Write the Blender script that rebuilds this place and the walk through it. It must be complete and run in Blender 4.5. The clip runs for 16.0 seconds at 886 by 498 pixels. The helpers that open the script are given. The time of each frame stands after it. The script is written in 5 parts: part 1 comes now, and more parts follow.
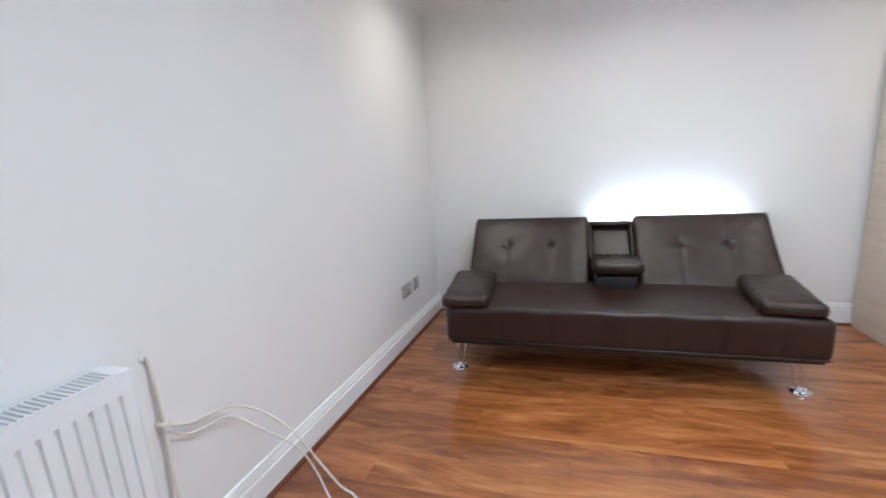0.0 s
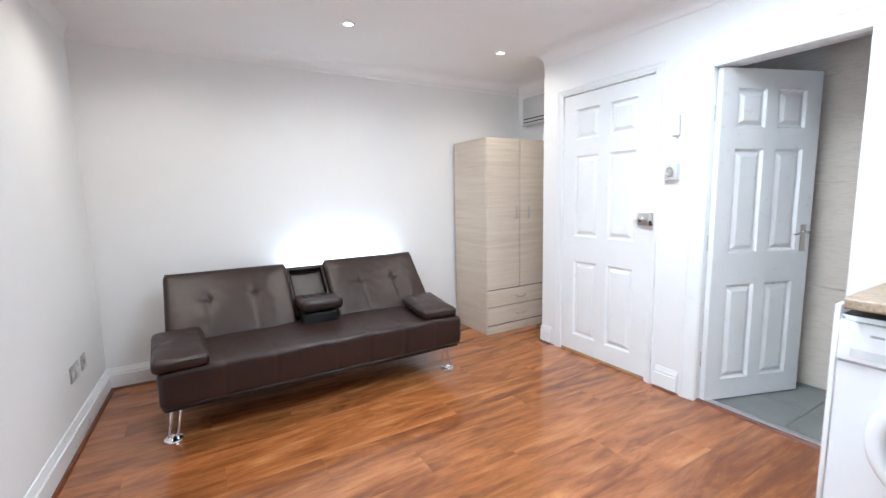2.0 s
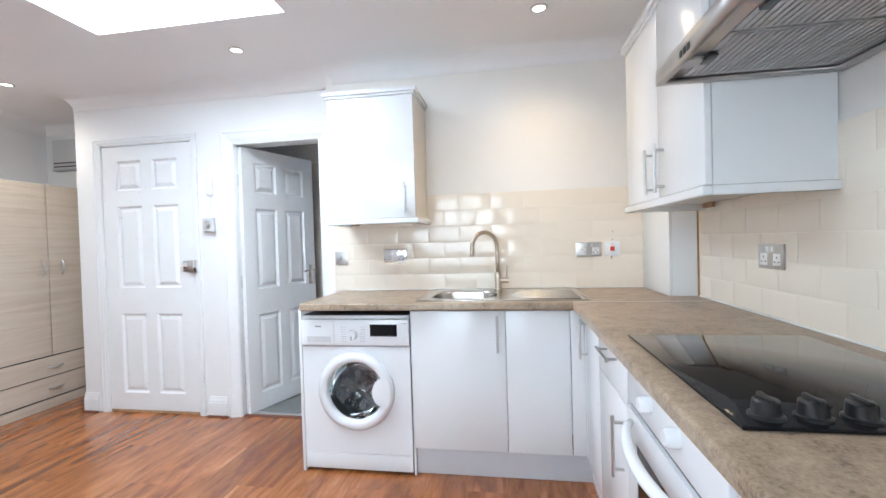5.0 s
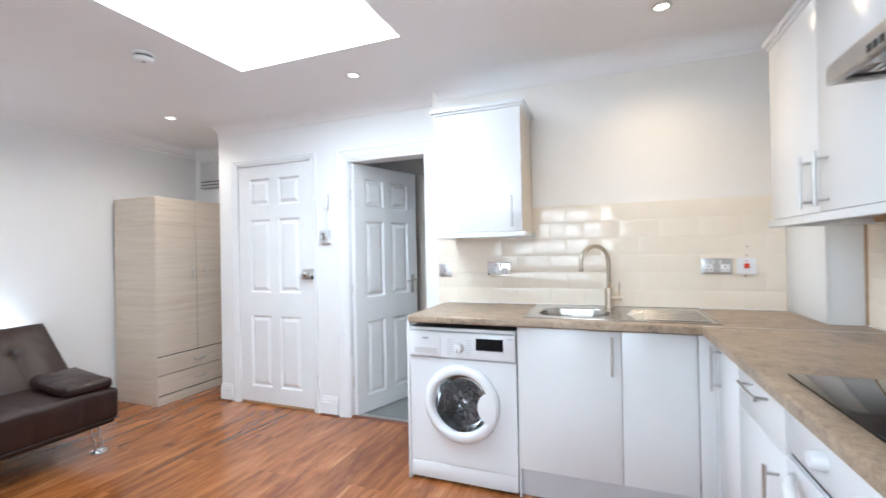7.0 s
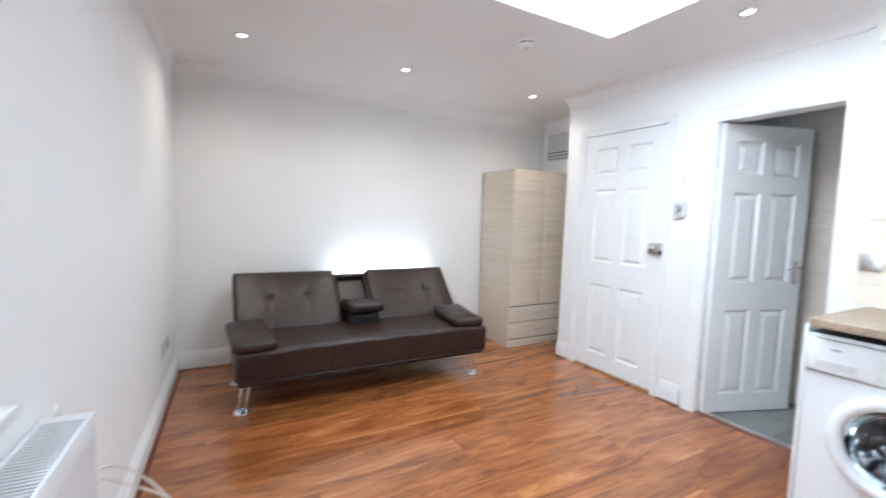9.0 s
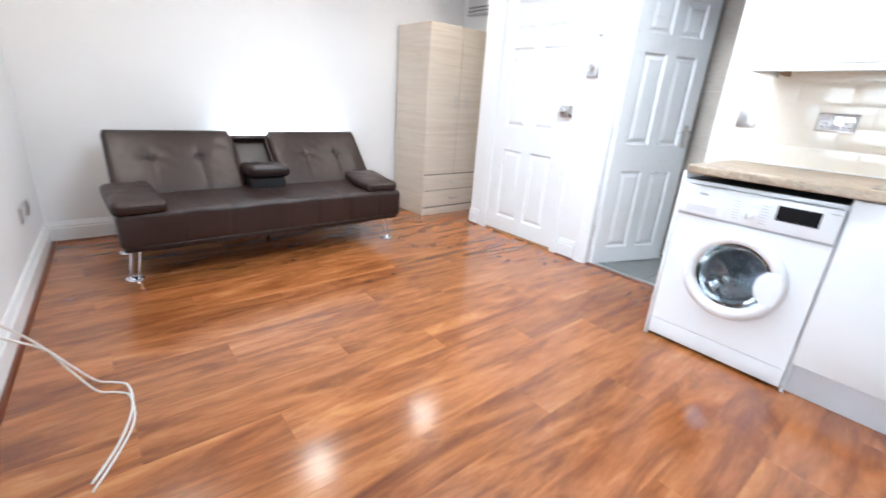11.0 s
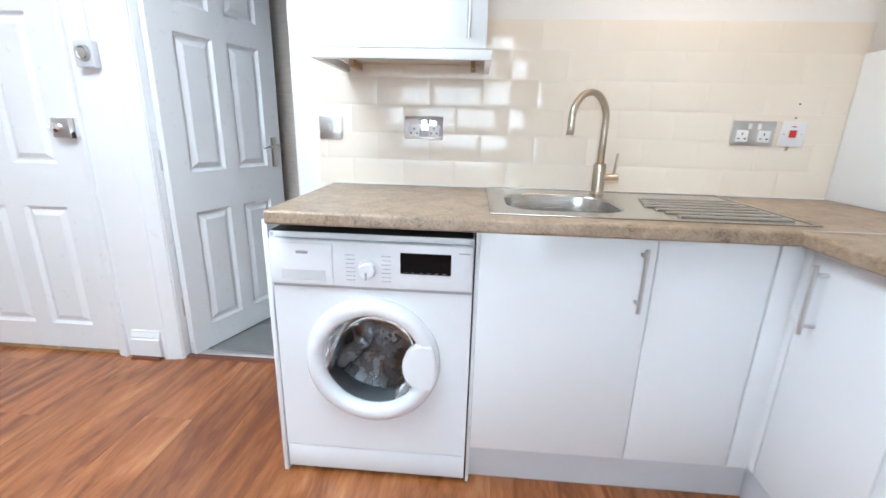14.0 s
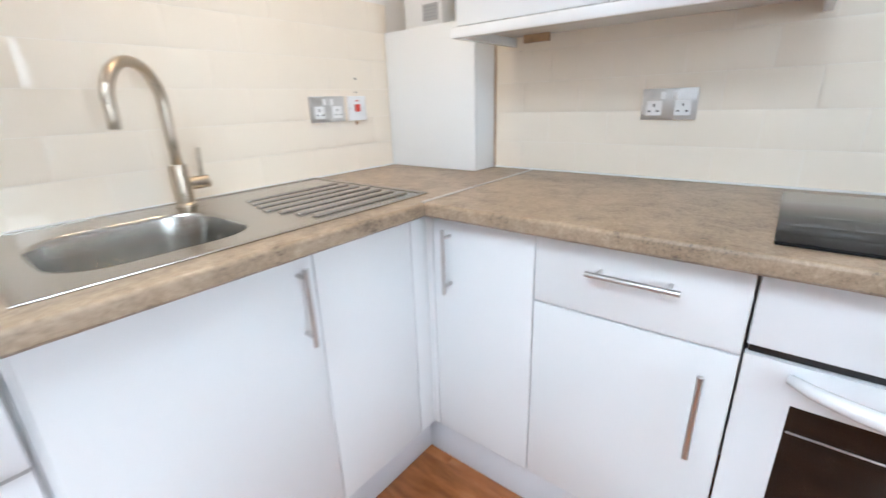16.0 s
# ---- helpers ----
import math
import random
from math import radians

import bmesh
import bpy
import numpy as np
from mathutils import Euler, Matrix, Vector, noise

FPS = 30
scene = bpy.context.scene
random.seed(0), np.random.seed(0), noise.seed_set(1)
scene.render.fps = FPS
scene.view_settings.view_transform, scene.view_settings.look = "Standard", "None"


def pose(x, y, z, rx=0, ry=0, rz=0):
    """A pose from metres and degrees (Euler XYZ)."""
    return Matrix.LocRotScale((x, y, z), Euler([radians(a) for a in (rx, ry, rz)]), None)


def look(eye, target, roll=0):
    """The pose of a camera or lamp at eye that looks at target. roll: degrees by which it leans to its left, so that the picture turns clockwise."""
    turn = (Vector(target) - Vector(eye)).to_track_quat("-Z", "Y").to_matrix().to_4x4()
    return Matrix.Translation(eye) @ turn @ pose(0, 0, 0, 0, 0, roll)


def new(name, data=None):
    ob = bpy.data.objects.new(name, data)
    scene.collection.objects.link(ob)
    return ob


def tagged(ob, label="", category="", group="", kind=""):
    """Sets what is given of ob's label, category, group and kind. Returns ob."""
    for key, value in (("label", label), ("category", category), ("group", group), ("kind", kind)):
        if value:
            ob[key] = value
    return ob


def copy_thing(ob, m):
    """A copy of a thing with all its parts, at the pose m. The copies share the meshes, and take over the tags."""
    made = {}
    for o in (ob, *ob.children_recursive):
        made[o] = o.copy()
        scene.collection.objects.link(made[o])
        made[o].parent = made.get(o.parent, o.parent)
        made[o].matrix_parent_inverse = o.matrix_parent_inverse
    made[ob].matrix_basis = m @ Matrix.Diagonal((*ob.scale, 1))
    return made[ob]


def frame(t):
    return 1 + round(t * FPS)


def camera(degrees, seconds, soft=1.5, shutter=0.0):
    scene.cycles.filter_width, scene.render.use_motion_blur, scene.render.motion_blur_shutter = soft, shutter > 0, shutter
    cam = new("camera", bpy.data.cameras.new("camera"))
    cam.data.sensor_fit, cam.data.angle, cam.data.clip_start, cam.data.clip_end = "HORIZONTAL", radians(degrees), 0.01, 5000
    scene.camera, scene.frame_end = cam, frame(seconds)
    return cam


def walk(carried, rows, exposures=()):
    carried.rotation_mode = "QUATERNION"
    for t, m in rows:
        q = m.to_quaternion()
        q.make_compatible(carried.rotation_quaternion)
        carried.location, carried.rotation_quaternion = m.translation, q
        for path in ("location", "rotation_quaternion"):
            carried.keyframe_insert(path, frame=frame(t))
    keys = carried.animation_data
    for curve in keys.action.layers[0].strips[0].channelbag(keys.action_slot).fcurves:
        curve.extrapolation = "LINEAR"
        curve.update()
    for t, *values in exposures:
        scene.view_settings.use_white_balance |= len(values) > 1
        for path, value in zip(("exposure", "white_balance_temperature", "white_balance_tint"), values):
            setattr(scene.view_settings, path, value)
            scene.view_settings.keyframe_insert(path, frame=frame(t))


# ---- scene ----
cam = camera(92.4, 16.0, shutter=0.4)
PATH = [
    (0, (0.085, 0.239, 1.223), (-0.475, 2.114, 0.809), -3.7),
    (0.5, (-0.028, 0.225, 1.299), (0.052, 2.168, 0.832), -2.0),
    (1, (-0.218, 0.182, 1.28), (0.777, 1.88, 0.928), -1.7),
    (1.5, (-0.31, 0.112, 1.275), (0.711, 1.812, 1.012), -2.7),
    (2, (-0.351, -0.066, 1.273), (0.654, 1.644, 1.016), -1.2),
    (2.5, (-0.411, -0.193, 1.267), (0.533, 1.556, 1.047), -3.7),
    (3, (-0.511, -0.262, 1.258), (0.695, 1.326, 1.103), -3.7),
    (3.5, (-0.586, -0.434, 1.154), (1.046, 0.716, 1.029), -0.9),
    (4, (-0.582, -0.586, 1.201), (1.339, -0.034, 1.11), -1.0),
    (4.2, (-0.563, -0.65, 1.193), (1.399, -0.266, 1.131), -1.0),
    (6.3, (-0.569, -0.633, 1.235), (1.409, -0.338, 1.209), -1.9),
    (6.5, (-0.567, -0.605, 1.232), (1.387, -0.173, 1.229), -1.9),
    (7, (-0.573, -0.557, 1.246), (1.294, 0.161, 1.255), -1.1),
    (7.5, (-0.583, -0.522, 1.268), (1.156, 0.465, 1.336), -0.1),
    (8, (-0.628, -0.46, 1.297), (0.908, 0.819, 1.353), 0.2),
    (8.5, (-0.666, -0.395, 1.295), (0.617, 1.139, 1.305), 1.5),
    (9, (-0.696, -0.341, 1.275), (0.265, 1.406, 1.118), 1.9),
    (9.2, (-0.687, -0.336, 1.271), (0.152, 1.465, 1.038), 1.8),
    (11.3, (-0.621, -0.374, 1.1), (0.755, 0.885, 0.376), 3.5),
    (11.5, (-0.618, -0.458, 1.124), (0.895, 0.634, 0.404), 2.3),
    (12, (-0.518, -0.529, 1.132), (1.281, 0.097, 0.52), 1.0),
    (12.5, (-0.353, -0.464, 1.17), (1.529, -0.006, 0.671), 0.3),
    (13, (-0.124, -0.356, 1.152), (1.784, 0.015, 0.68), 0.9),
    (13.5, (0.124, -0.213, 1.149), (2.06, -0.112, 0.656), 0.3),
    (14, (0.411, -0.114, 1.133), (2.329, 0.019, 0.577), 1.5),
    (14.5, (0.59, -0.072, 1.149), (2.484, -0.062, 0.507), 2.7),
    (15, (0.66, -0.038, 1.139), (2.45, -0.662, 0.504), -1.1),
    (15.5, (0.703, 0.002, 1.152), (2.2, -1.166, 0.523), -1.0),
    (16, (0.786, -0.124, 1.148), (1.974, -1.595, 0.494), -1.9),
]
EXPOSURES = [(0.0, -0.20, 5500, 4), (0.5, 0.06, 5550, 4), (1.0, 0.04, 5550, 4), (2.5, 0.12, 5500, 4), (4.0, -0.03, 5520, 4), (6.5, -0.10, 5520, 4), (9.2, -0.03, 5520, 4), (11.3, 0.33, 5520, 4), (12.5, 0.29, 5520, 4), (13.5, -0.03, 5520, 4), (15.0, 0.0, 5400, 4), (16.0, 0.05, 5520, 4)]
walk(cam, [(t, look(eye, target, roll)) for t, eye, target, roll in PATH], exposures=EXPOSURES)

# ---- world and light ----
world = bpy.data.worlds.new("world")
scene.world = world
world.use_nodes = True
sky = world.node_tree.nodes.new("ShaderNodeTexSky")
sky.sky_type, sky.sun_disc, sky.sun_elevation, sky.sun_rotation = "NISHITA", False, radians(40), radians(250)
world.node_tree.links.new(sky.outputs[0], world.node_tree.nodes["Background"].inputs[0])
world.node_tree.nodes["Background"].inputs[1].default_value = 0.15


def area_lamp(name, m, sx, sy, power, colour, spread=180):
    data = bpy.data.lights.new(name, "AREA")
    data.shape, data.size, data.size_y, data.energy, data.color, data.spread = "RECTANGLE", sx, sy, power, colour, radians(spread)
    ob = new(name, data)
    ob.matrix_world = m
    return ob


SLOPE = 2.7                                   # the window wall is a little out of square
WEST = pose(-0.935, 3.47, 0, 0, 0, -SLOPE)    # local x into the room, y along the wall
CEIL, DOOR_X, KIT_X, NORTH, SOUTH, NIB, ALCOVE = 2.37, 2.175, 2.10, 3.47, -1.56, 2.57, 2.68
SKY = (0.37, 1.42, 0.43, 1.51)
WIN = (-3.98, -2.76, 0.88, 2.02)              # along the window wall, and up

area_lamp("skylight_daylight", look((0.895, 0.97, 2.46), (0.895, 0.97, 0)), 1.04, 1.07, 46, (0.95, 0.975, 1.0))
area_lamp("window_daylight", WEST @ look((-0.122, (WIN[0] + WIN[1]) / 2, 1.45), (2, (WIN[0] + WIN[1]) / 2, 1.45)), 1.10, 1.18, 13, (0.95, 0.975, 1.0))
area_lamp("sofa_glow", look((0.72, 3.392, 0.665), (0.72, 3.47, 0.80)), 0.86, 0.03, 4.6, (0.97, 0.99, 1.0), 150)
SPOTS = [(-0.51, 2.725), (0.617, 2.725), (1.86, 2.73), (1.735, 0.915), (1.65, -0.82)]
for lx, ly in SPOTS:
    data = bpy.data.lights.new("downlight_bulb", "SPOT")
    data.energy, data.color, data.spot_size, data.spot_blend, data.shadow_soft_size = (36 if ly < 0 else 36 if ly > 2 else 5), ((1.0, 0.70, 0.40) if ly < 0 else (1.0, 0.84, 0.66)), radians(140 if ly < 0 else 155), 1.0, 0.085
    new("downlight_bulb", data).matrix_world = look((lx, ly, CEIL - 0.020), (lx, ly, 0))

# ---- mesh helpers ----
ROOT = {}


def finish(bm, name, mat, smooth=0.6):
    for f in bm.faces:
        f.smooth = True
    for e in bm.edges:
        if len(e.link_faces) == 2 and e.calc_face_angle(0) > smooth:
            e.smooth = False
    me = bpy.data.meshes.new(name)
    bm.to_mesh(me)
    bm.free()
    if mat:
        me.materials.append(mat)
    return me


def thing(name, at, label, category, group="", turn=0):
    """An empty at the base of a thing. Its parts are written in world coordinates."""
    ob = new(name)
    m = at if isinstance(at, Matrix) else pose(*at, 0, 0, turn)
    ob.matrix_world = m
    ob.empty_display_size = 0.1
    ROOT[ob] = m
    return tagged(ob, label, category, group)


def part(name, bm, mat, parent, label="", smooth=0.6, local=False):
    if not local:
        bm.transform(ROOT[parent].inverted())
    ob = new(name, finish(bm, name, mat, smooth))
    ob.parent = parent
    ROOT[ob] = ROOT[parent]
    return tagged(ob, label)


def solo(name, bm, mat, label, category, group="", kind="", origin=None, smooth=0.6):
    """A thing, or a piece of the setting, of one mesh."""
    o = Vector(origin) if origin else Vector((0, 0, 0))
    bm.transform(Matrix.Translation(-o))
    ob = new(name, finish(bm, name, mat, smooth))
    ob.location = o
    ROOT[ob] = Matrix.Translation(o)
    return tagged(ob, label, category, group, kind)


def box(x0, x1, y0, y1, z0, z1, bevel=0.0, seg=2, m=None, bm=None):
    bm = bm or bmesh.new()
    made = bmesh.ops.create_cube(bm, size=1, matrix=Matrix.Translation(((x0 + x1) / 2, (y0 + y1) / 2, (z0 + z1) / 2)) @ Matrix.Diagonal((x1 - x0, y1 - y0, z1 - z0, 1)))
    vs = made["verts"]
    if bevel:
        es = list({e for v in vs for e in v.link_edges})
        out = bmesh.ops.bevel(bm, geom=es, offset=bevel, segments=seg, profile=0.5, affect="EDGES")
        vs = list({v for f in out["faces"] for v in f.verts})
    if m is not None:
        bmesh.ops.transform(bm, matrix=m, verts=[v for v in bm.verts] if bm is None else vs)
    return bm


def boxes(*rows, bevel=0.0, m=None):
    bm = bmesh.new()
    for r in rows:
        box(*r, bevel=bevel, bm=bm)
    if m is not None:
        bm.transform(m)
    return bm


def cyl(p0, p1, r0, r1=None, n=20, bm=None, caps=True):
    bm = bm or bmesh.new()
    p0, p1 = Vector(p0), Vector(p1)
    d = p1 - p0
    m = Matrix.Translation((p0 + p1) / 2) @ d.to_track_quat("Z", "Y").to_matrix().to_4x4()
    bmesh.ops.create_cone(bm, cap_ends=caps, segments=n, radius1=r0, radius2=r0 if r1 is None else r1, depth=d.length, matrix=m)
    return bm


def tube(points, r, n=10, bm=None, cap=True):
    """A round bar swept through points."""
    bm = bm or bmesh.new()
    ps = [Vector(p) for p in points]
    rings, up = [], None
    for i, p in enumerate(ps):
        d = (ps[min(i + 1, len(ps) - 1)] - ps[max(i - 1, 0)]).normalized()
        if up is None:
            up = d.orthogonal().normalized()
        up = (up - d * up.dot(d)).normalized()
        side = d.cross(up)
        rr = r(i / (len(ps) - 1)) if callable(r) else r
        rings.append([bm.verts.new(p + rr * (math.cos(a) * up + math.sin(a) * side)) for a in [k * 2 * math.pi / n for k in range(n)]])
    for a, b in zip(rings, rings[1:]):
        for k in range(n):
            bm.faces.new((a[k], a[(k + 1) % n], b[(k + 1) % n], b[k]))
    if cap:
        bm.faces.new(rings[0][::-1]), bm.faces.new(rings[-1])
    return bm


def arc(c, r, a0, a1, u, v, n=12):
    c, u, v = Vector(c), Vector(u), Vector(v)
    return [c + r * (math.cos(a) * u + math.sin(a) * v) for a in [radians(a0 + (a1 - a0) * k / n) for k in range(n + 1)]]


def lathe(profile, m, n=40, bm=None):
    """Profile of (radius, height) turned round the z axis of m."""
    bm = bm or bmesh.new()
    rings = [[bm.verts.new(m @ Vector((r * math.cos(k * 2 * math.pi / n), r * math.sin(k * 2 * math.pi / n), h))) for k in range(n)] if r > 1e-6 else [bm.verts.new(m @ Vector((0, 0, h)))] for r, h in profile]
    for a, b in zip(rings, rings[1:]):
        for k in range(n):
            q = [a[k % len(a)], a[(k + 1) % len(a)], b[(k + 1) % len(b)], b[k % len(b)]]
            q = [v for i, v in enumerate(q) if v not in q[:i]]
            if len(q) > 2:
                bm.faces.new(q)
    bmesh.ops.recalc_face_normals(bm, faces=bm.faces)
    return bm


def prism(profile, axis, a, b, bm=None, m=None):
    """A closed 2D profile pushed along axis 'x' or 'y' from a to b; for 'x' it lies in (y, z), for 'y' in (x, z)."""
    bm = bm or bmesh.new()
    at = (lambda p, s: (s, p[0], p[1])) if axis == "x" else (lambda p, s: (p[0], s, p[1])) if axis == "y" else (lambda p, s: (p[0], p[1], s))
    A, B = [bm.verts.new(at(p, a)) for p in profile], [bm.verts.new(at(p, b)) for p in profile]
    n = len(profile)
    for k in range(n):
        bm.faces.new((A[k], A[(k + 1) % n], B[(k + 1) % n], B[k]))
    bm.faces.new(A[::-1]), bm.faces.new(B)
    bmesh.ops.recalc_face_normals(bm, faces=bm.faces)
    if m is not None:
        bm.transform(m)
    return bm


def soft_box(sx, sy, sz, r, flat=(8, 8, 2), shape=None, m=None, bm=None):
    """A padded block round the origin with rounded edges; shape(p) moves its vertices."""
    bm = bm or bmesh.new()
    cs = []
    for s, k in zip((sx, sy, sz), flat):
        h = s / 2
        rr = min(r, h * 0.98)
        side = [h - rr + rr * math.sin(a) for a in (radians(x) for x in (18, 40, 62, 90))]
        cs.append([-v for v in side[::-1]] + [-(h - rr) + 2 * (h - rr) * i / k for i in range(k + 1)] + side)
    half = Vector((sx, sy, sz)) / 2
    made = {}

    def vert(p):
        key = tuple(round(c, 6) for c in p)
        if key not in made:
            q = Vector(p)
            inner = Vector([max(-(h - min(r, h * 0.98)), min(h - min(r, h * 0.98), c)) for c, h in zip(q, half)])
            d = q - inner
            if d.length > 1e-9:
                q = inner + d.normalized() * min(r, min(half) * 0.98)
            if shape:
                q = Vector(shape(q))
            made[key] = bm.verts.new(m @ q if m is not None else q)
        return made[key]
    for ax in range(3):
        u, v = [i for i in range(3) if i != ax]
        for sgn in (0, -1):
            c = cs[ax][sgn]
            for i in range(len(cs[u]) - 1):
                for j in range(len(cs[v]) - 1):
                    q = []
                    for a, b in ((i, j), (i + 1, j), (i + 1, j + 1), (i, j + 1)):
                        p = [0, 0, 0]
                        p[ax], p[u], p[v] = c, cs[u][a], cs[v][b]
                        q.append(vert(p))
                    if len(set(q)) == 4:
                        bm.faces.new(q)
    bmesh.ops.recalc_face_normals(bm, faces=bm.faces)
    return bm


# ---- materials ----
def nodes_of(name):
    mat = bpy.data.materials.new(name)
    mat.use_nodes = True
    nt = mat.node_tree
    return mat, nt, nt.nodes["Principled BSDF"]


def add(nt, kind, **values):
    n = nt.nodes.new(kind)
    for k, v in values.items():
        n.inputs[k.replace("_", " ")].default_value = v
    return n


def ramp(nt, stops):
    n = nt.nodes.new("ShaderNodeValToRGB")
    while len(n.color_ramp.elements) < len(stops):
        n.color_ramp.elements.new(0.5)
    for e, (p, c) in zip(n.color_ramp.elements, stops):
        e.position, e.color = p, (*c, 1)
    return n


def coords(nt, scale=(1, 1, 1), loose=False):
    """Object coordinates in metres; loose: shifted at random for each piece."""
    tc = nt.nodes.new("ShaderNodeTexCoord")
    mp = nt.nodes.new("ShaderNodeMapping")
    mp.inputs["Scale"].default_value = scale
    nt.links.new(tc.outputs["Object"], mp.inputs["Vector"])
    if loose:
        info = nt.nodes.new("ShaderNodeObjectInfo")
        mul = nt.nodes.new("ShaderNodeVectorMath")
        mul.operation = "SCALE"
        mul.inputs[0].default_value = (37.0, 91.0, 13.0)
        nt.links.new(info.outputs["Random"], mul.inputs["Scale"])
        nt.links.new(mul.outputs[0], mp.inputs["Location"])
    return mp.outputs[0]


def surface(name, c, rough, metal=0.0, vary=0.06, scale=3.0, bump=0.0, bump_scale=150.0, stretch=(1, 1, 1), coat=0.0, rough_vary=0.08, loose=False):
    mat, nt, p = nodes_of(name)
    co = coords(nt, stretch, loose)
    big = add(nt, "ShaderNodeTexNoise", Scale=scale, Detail=5.0, Roughness=0.6)
    nt.links.new(co, big.inputs["Vector"])
    r = ramp(nt, [(0.3, [v * (1 - vary) for v in c]), (0.7, [min(1, v * (1 + vary)) for v in c])])
    nt.links.new(big.outputs["Fac"], r.inputs[0])
    nt.links.new(r.outputs[0], p.inputs["Base Color"])
    mr = add(nt, "ShaderNodeMapRange")
    mr.inputs["To Min"].default_value, mr.inputs["To Max"].default_value = max(0.02, rough - rough_vary), min(1, rough + rough_vary)
    fine = add(nt, "ShaderNodeTexNoise", Scale=scale * 6, Detail=3.0)
    nt.links.new(co, fine.inputs["Vector"])
    nt.links.new(fine.outputs["Fac"], mr.inputs["Value"])
    nt.links.new(mr.outputs[0], p.inputs["Roughness"])
    p.inputs["Metallic"].default_value = metal
    p.inputs["Coat Weight"].default_value = coat
    p.inputs["Coat Roughness"].default_value = 0.05
    if bump:
        tex = add(nt, "ShaderNodeTexNoise", Scale=bump_scale, Detail=3.0)
        nt.links.new(co, tex.inputs["Vector"])
        b = add(nt, "ShaderNodeBump", Strength=bump, Distance=0.002)
        nt.links.new(tex.outputs["Fac"], b.inputs["Height"])
        nt.links.new(b.outputs[0], p.inputs["Normal"])
    return mat


def grain(name, stops, stretch, rough, loose=True, scale=1.0, distort=1.2, bump=0.15, coat=0.0, tone=0.25, fine=6.0):
    """Timber: long streaks with fine pores; a tone of its own for each piece."""
    mat, nt, p = nodes_of(name)
    co = coords(nt, stretch, loose)
    a = add(nt, "ShaderNodeTexNoise", Scale=scale, Detail=7.0, Roughness=0.62, Distortion=distort)
    b = add(nt, "ShaderNodeTexNoise", Scale=scale * fine, Detail=4.0, Roughness=0.7, Distortion=0.4)
    for n in (a, b):
        nt.links.new(co, n.inputs["Vector"])
    mix = nt.nodes.new("ShaderNodeMix")
    mix.inputs[0].default_value = 0.28
    nt.links.new(a.outputs["Fac"], mix.inputs[2])
    nt.links.new(b.outputs["Fac"], mix.inputs[3])
    r = ramp(nt, stops)
    nt.links.new(mix.outputs[0], r.inputs[0])
    info = nt.nodes.new("ShaderNodeObjectInfo")
    mr = add(nt, "ShaderNodeMapRange")
    mr.inputs["To Min"].default_value, mr.inputs["To Max"].default_value = 1 - tone, 1 + tone
    nt.links.new(info.outputs["Random"], mr.inputs["Value"])
    hsv = nt.nodes.new("ShaderNodeHueSaturation")
    nt.links.new(r.outputs[0], hsv.inputs["Color"])
    nt.links.new(mr.outputs[0], hsv.inputs["Value"])
    nt.links.new(hsv.outputs[0], p.inputs["Base Color"])
    rr = add(nt, "ShaderNodeMapRange")
    rr.inputs["To Min"].default_value, rr.inputs["To Max"].default_value = rough * 0.8, rough * 1.35
    nt.links.new(b.outputs["Fac"], rr.inputs["Value"])
    nt.links.new(rr.outputs[0], p.inputs["Roughness"])
    p.inputs["Coat Weight"].default_value = coat
    p.inputs["Coat Roughness"].default_value = 0.17
    bp = add(nt, "ShaderNodeBump", Strength=bump, Distance=0.001)
    nt.links.new(b.outputs["Fac"], bp.inputs["Height"])
    nt.links.new(bp.outputs[0], p.inputs["Normal"])
    return mat


PAINT = surface("wall_paint", (0.81, 0.80, 0.795), 0.55, vary=0.02, scale=1.3, bump=0.12, bump_scale=260)
CREAM = surface("warm_white_wall_paint", (0.815, 0.78, 0.735), 0.5, vary=0.02, scale=1.3, bump=0.1, bump_scale=260)
CEILING = surface("ceiling_paint", (0.82, 0.795, 0.785), 0.7, vary=0.02, scale=1.0, bump=0.1, bump_scale=240)
BEADWOOD = surface("dark_bead", (0.13, 0.034, 0.012), 0.35, vary=0.2, scale=9)
GLOSS = surface("white_gloss_paint", (0.80, 0.80, 0.80), 0.30, vary=0.02, scale=4, bump=0.05, bump_scale=90)
FLOOR = grain("laminate", [(0.28, (0.085, 0.022, 0.007)), (0.43, (0.21, 0.065, 0.018)), (0.55, (0.34, 0.122, 0.035)), (0.72, (0.52, 0.235, 0.080))], (0.80, 4.8, 1), 0.18, scale=1.4, distort=1.6, bump=0.03, coat=0.35, tone=0.10, fine=4.5)
GAP = surface("dark_joint", (0.06, 0.025, 0.012), 0.7)
OAK = grain("light_oak_foil", [(0.28, (0.50, 0.41, 0.315)), (0.46, (0.60, 0.51, 0.41)), (0.62, (0.655, 0.575, 0.475)), (0.76, (0.71, 0.64, 0.54))], (1.4, 1.4, 30.0), 0.40, loose=False, scale=1.3, distort=0.5, bump=0.12, tone=0.02)
LEATHER = surface("brown_faux_leather", (0.0215, 0.0094, 0.0072), 0.38, vary=0.18, scale=5, bump=0.22, bump_scale=320, rough_vary=0.07)
LEATHER.node_tree.nodes["Principled BSDF"].inputs["Specular IOR Level"].default_value = 0.45
PIPING = surface("dark_piping", (0.016, 0.012, 0.011), 0.4)
CHROME = surface("chrome", (0.82, 0.82, 0.83), 0.07, 1.0, vary=0.02, rough_vary=0.03)
NICKEL = surface("brushed_nickel", (0.60, 0.595, 0.585), 0.36, 1.0, vary=0.05, scale=30)
